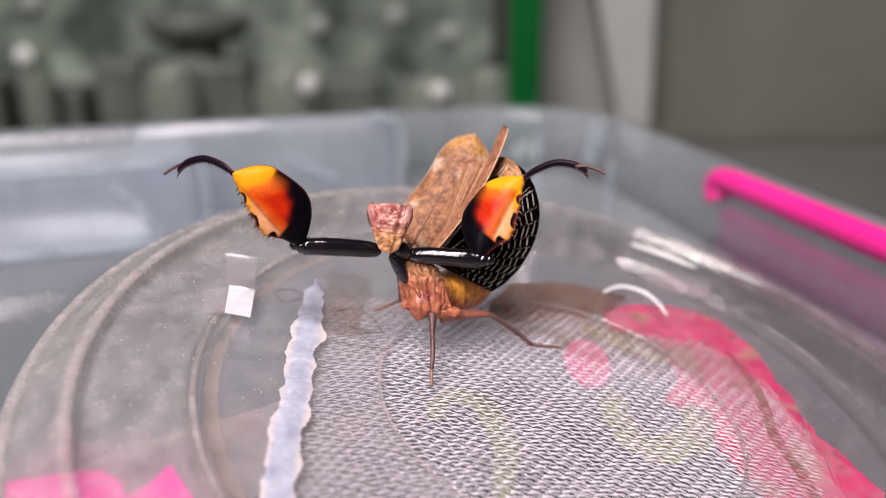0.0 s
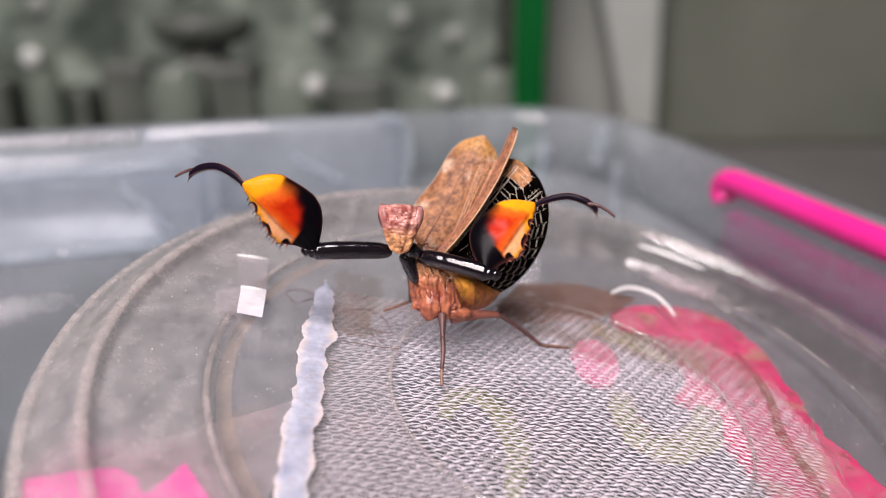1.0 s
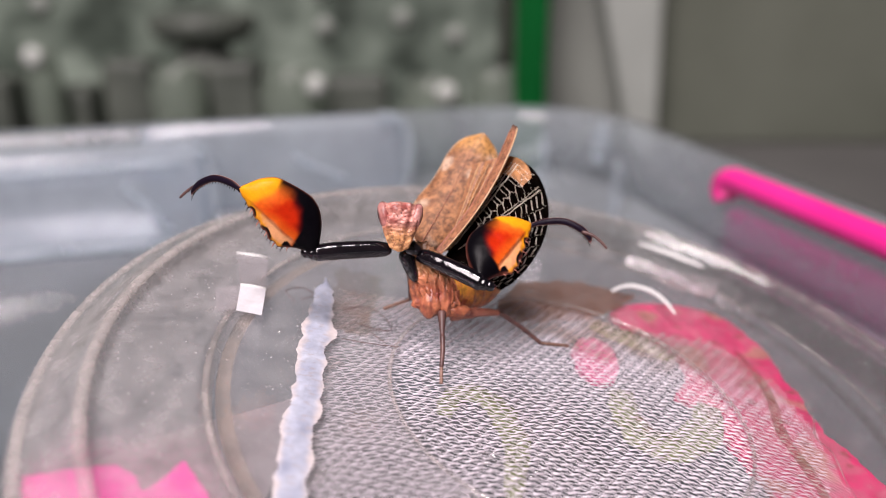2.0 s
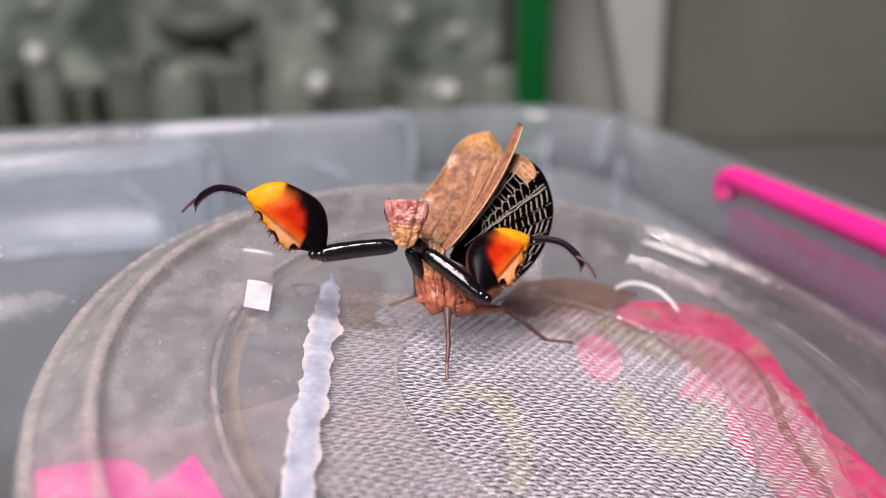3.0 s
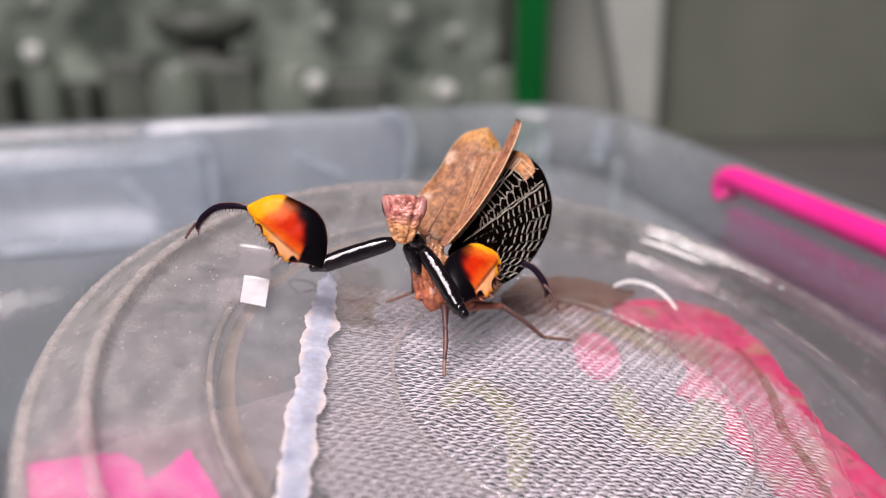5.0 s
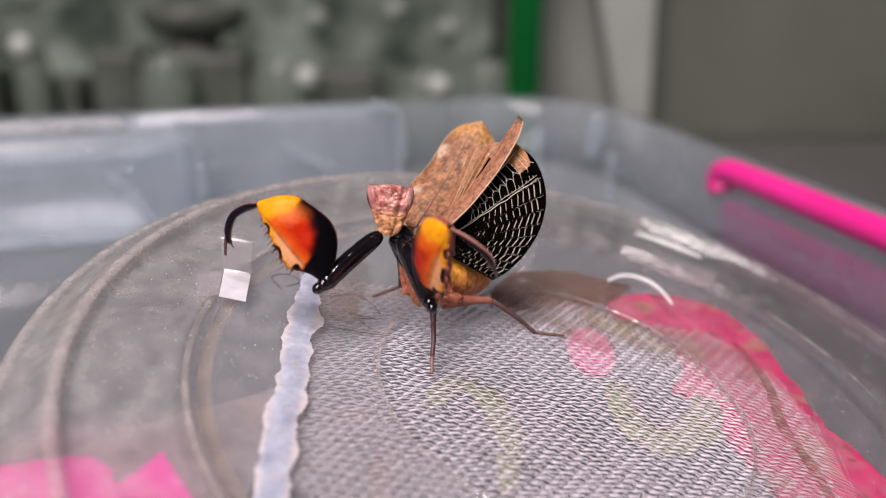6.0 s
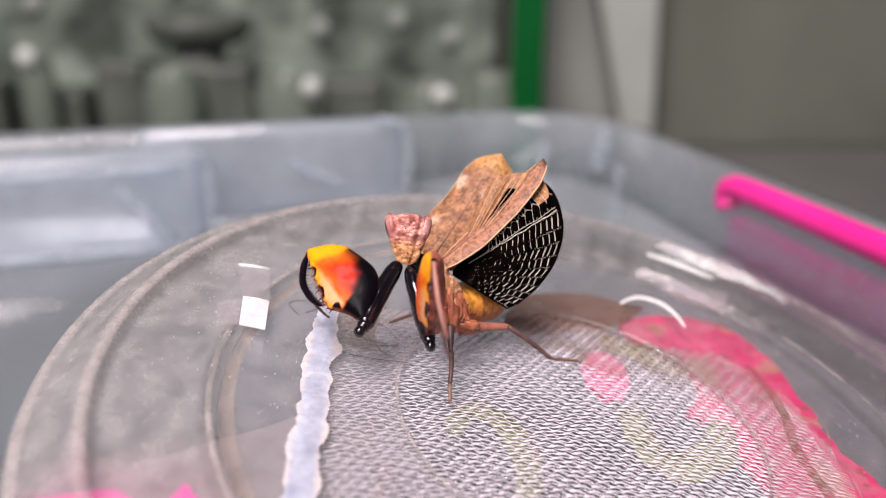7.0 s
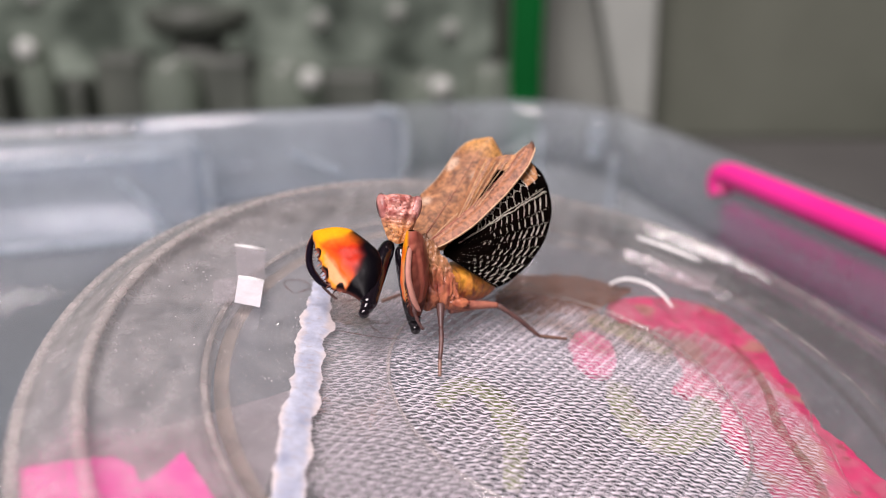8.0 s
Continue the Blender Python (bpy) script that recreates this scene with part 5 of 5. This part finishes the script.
    walk(right_tibia, [
        (0.0, joint(9.44, 1.22, 7.16, 90.9, -3.0, -17.3)),
        (0.5, joint(9.58, 2.74, 5.88, 91.3, -4.1, -18.0)),
        (1.0, joint(9.73, 2.49, 4.75, 88.4, 7.1, -12.6)),
        (1.5, joint(9.65, 2.94, 3.56, 87.6, 10.6, -13.0)),
        (3.0, joint(8.83, 4.37, 0.92, 83.5, 28.3, -13.4)),
        (3.5, joint(8.38, 4.35, 0.17, 82.8, 31.1, -13.8)),
        (4.0, joint(7.89, 4.50, -0.32, 81.8, 35.0, -14.1)),
        (5.5, joint(5.79, 5.09, -1.43, 90.7, 43.8, -13.3)),
        (5.8, joint(4.90, 2.87, -0.52, 107.7, 42.8, -24.7)),
        (6.0, joint(1.90, -10.19, 0.50, -173.1, 30.0, 51.3)),
        (6.2, joint(1.21, -8.73, 0.64, 153.8, 69.6, -22.5)),
        (6.5, joint(-0.06, -10.08, 0.59, 158.7, 70.9, -30.7)),
        (7.0, joint(-1.05, -10.10, 0.32, 151.8, 76.5, -39.0)),
        (7.5, joint(-1.32, -10.18, 0.08, 146.6, 79.0, -44.0)),
        (8.0, joint(-2.22, -2.93, -0.00, 168.1, 79.5, -42.4)),
    ])
    up = wing_pose((0.0, 2.4, 0.0), (7.9, 6.0, 13.2), (0.12, -0.98, -0.1))
    down = wing_pose((-0.9, 2.0, -0.2), (10.0, 5.6, 10.9), (0.5, -0.72, -0.45))
    walk(right_tegmen, [(0.0, up), (4.0, up), (5.5, up), (6.2, up.lerp(down, 0.75)), (6.5, down), (7.0, down), (8.0, down)])
    shut, spread = joint(0.6, 4.0, -1.0), joint(0.6, 4.0, -1.0, 0, 5, 0)
    walk(right_hind_wing, [(0.0, shut), (4.0, shut), (5.5, shut), (6.2, shut.lerp(spread, 0.75)), (6.5, spread), (7.0, spread), (8.0, spread)])
    high = wing_pose((-1.1, 4.2, 0.5), (4.7, 10.0, 12.4), (0.85, -0.1, -0.4))
    low = wing_pose((-1.0, 4.2, 0.0), (5.5, 10.2, 11.0), (0.85, -0.1, -0.45))
    walk(left_tegmen, [(0.0, high), (4.0, high), (5.5, high), (6.2, high.lerp(low, 0.75)), (6.5, low), (7.0, low), (8.0, low)])


motions()
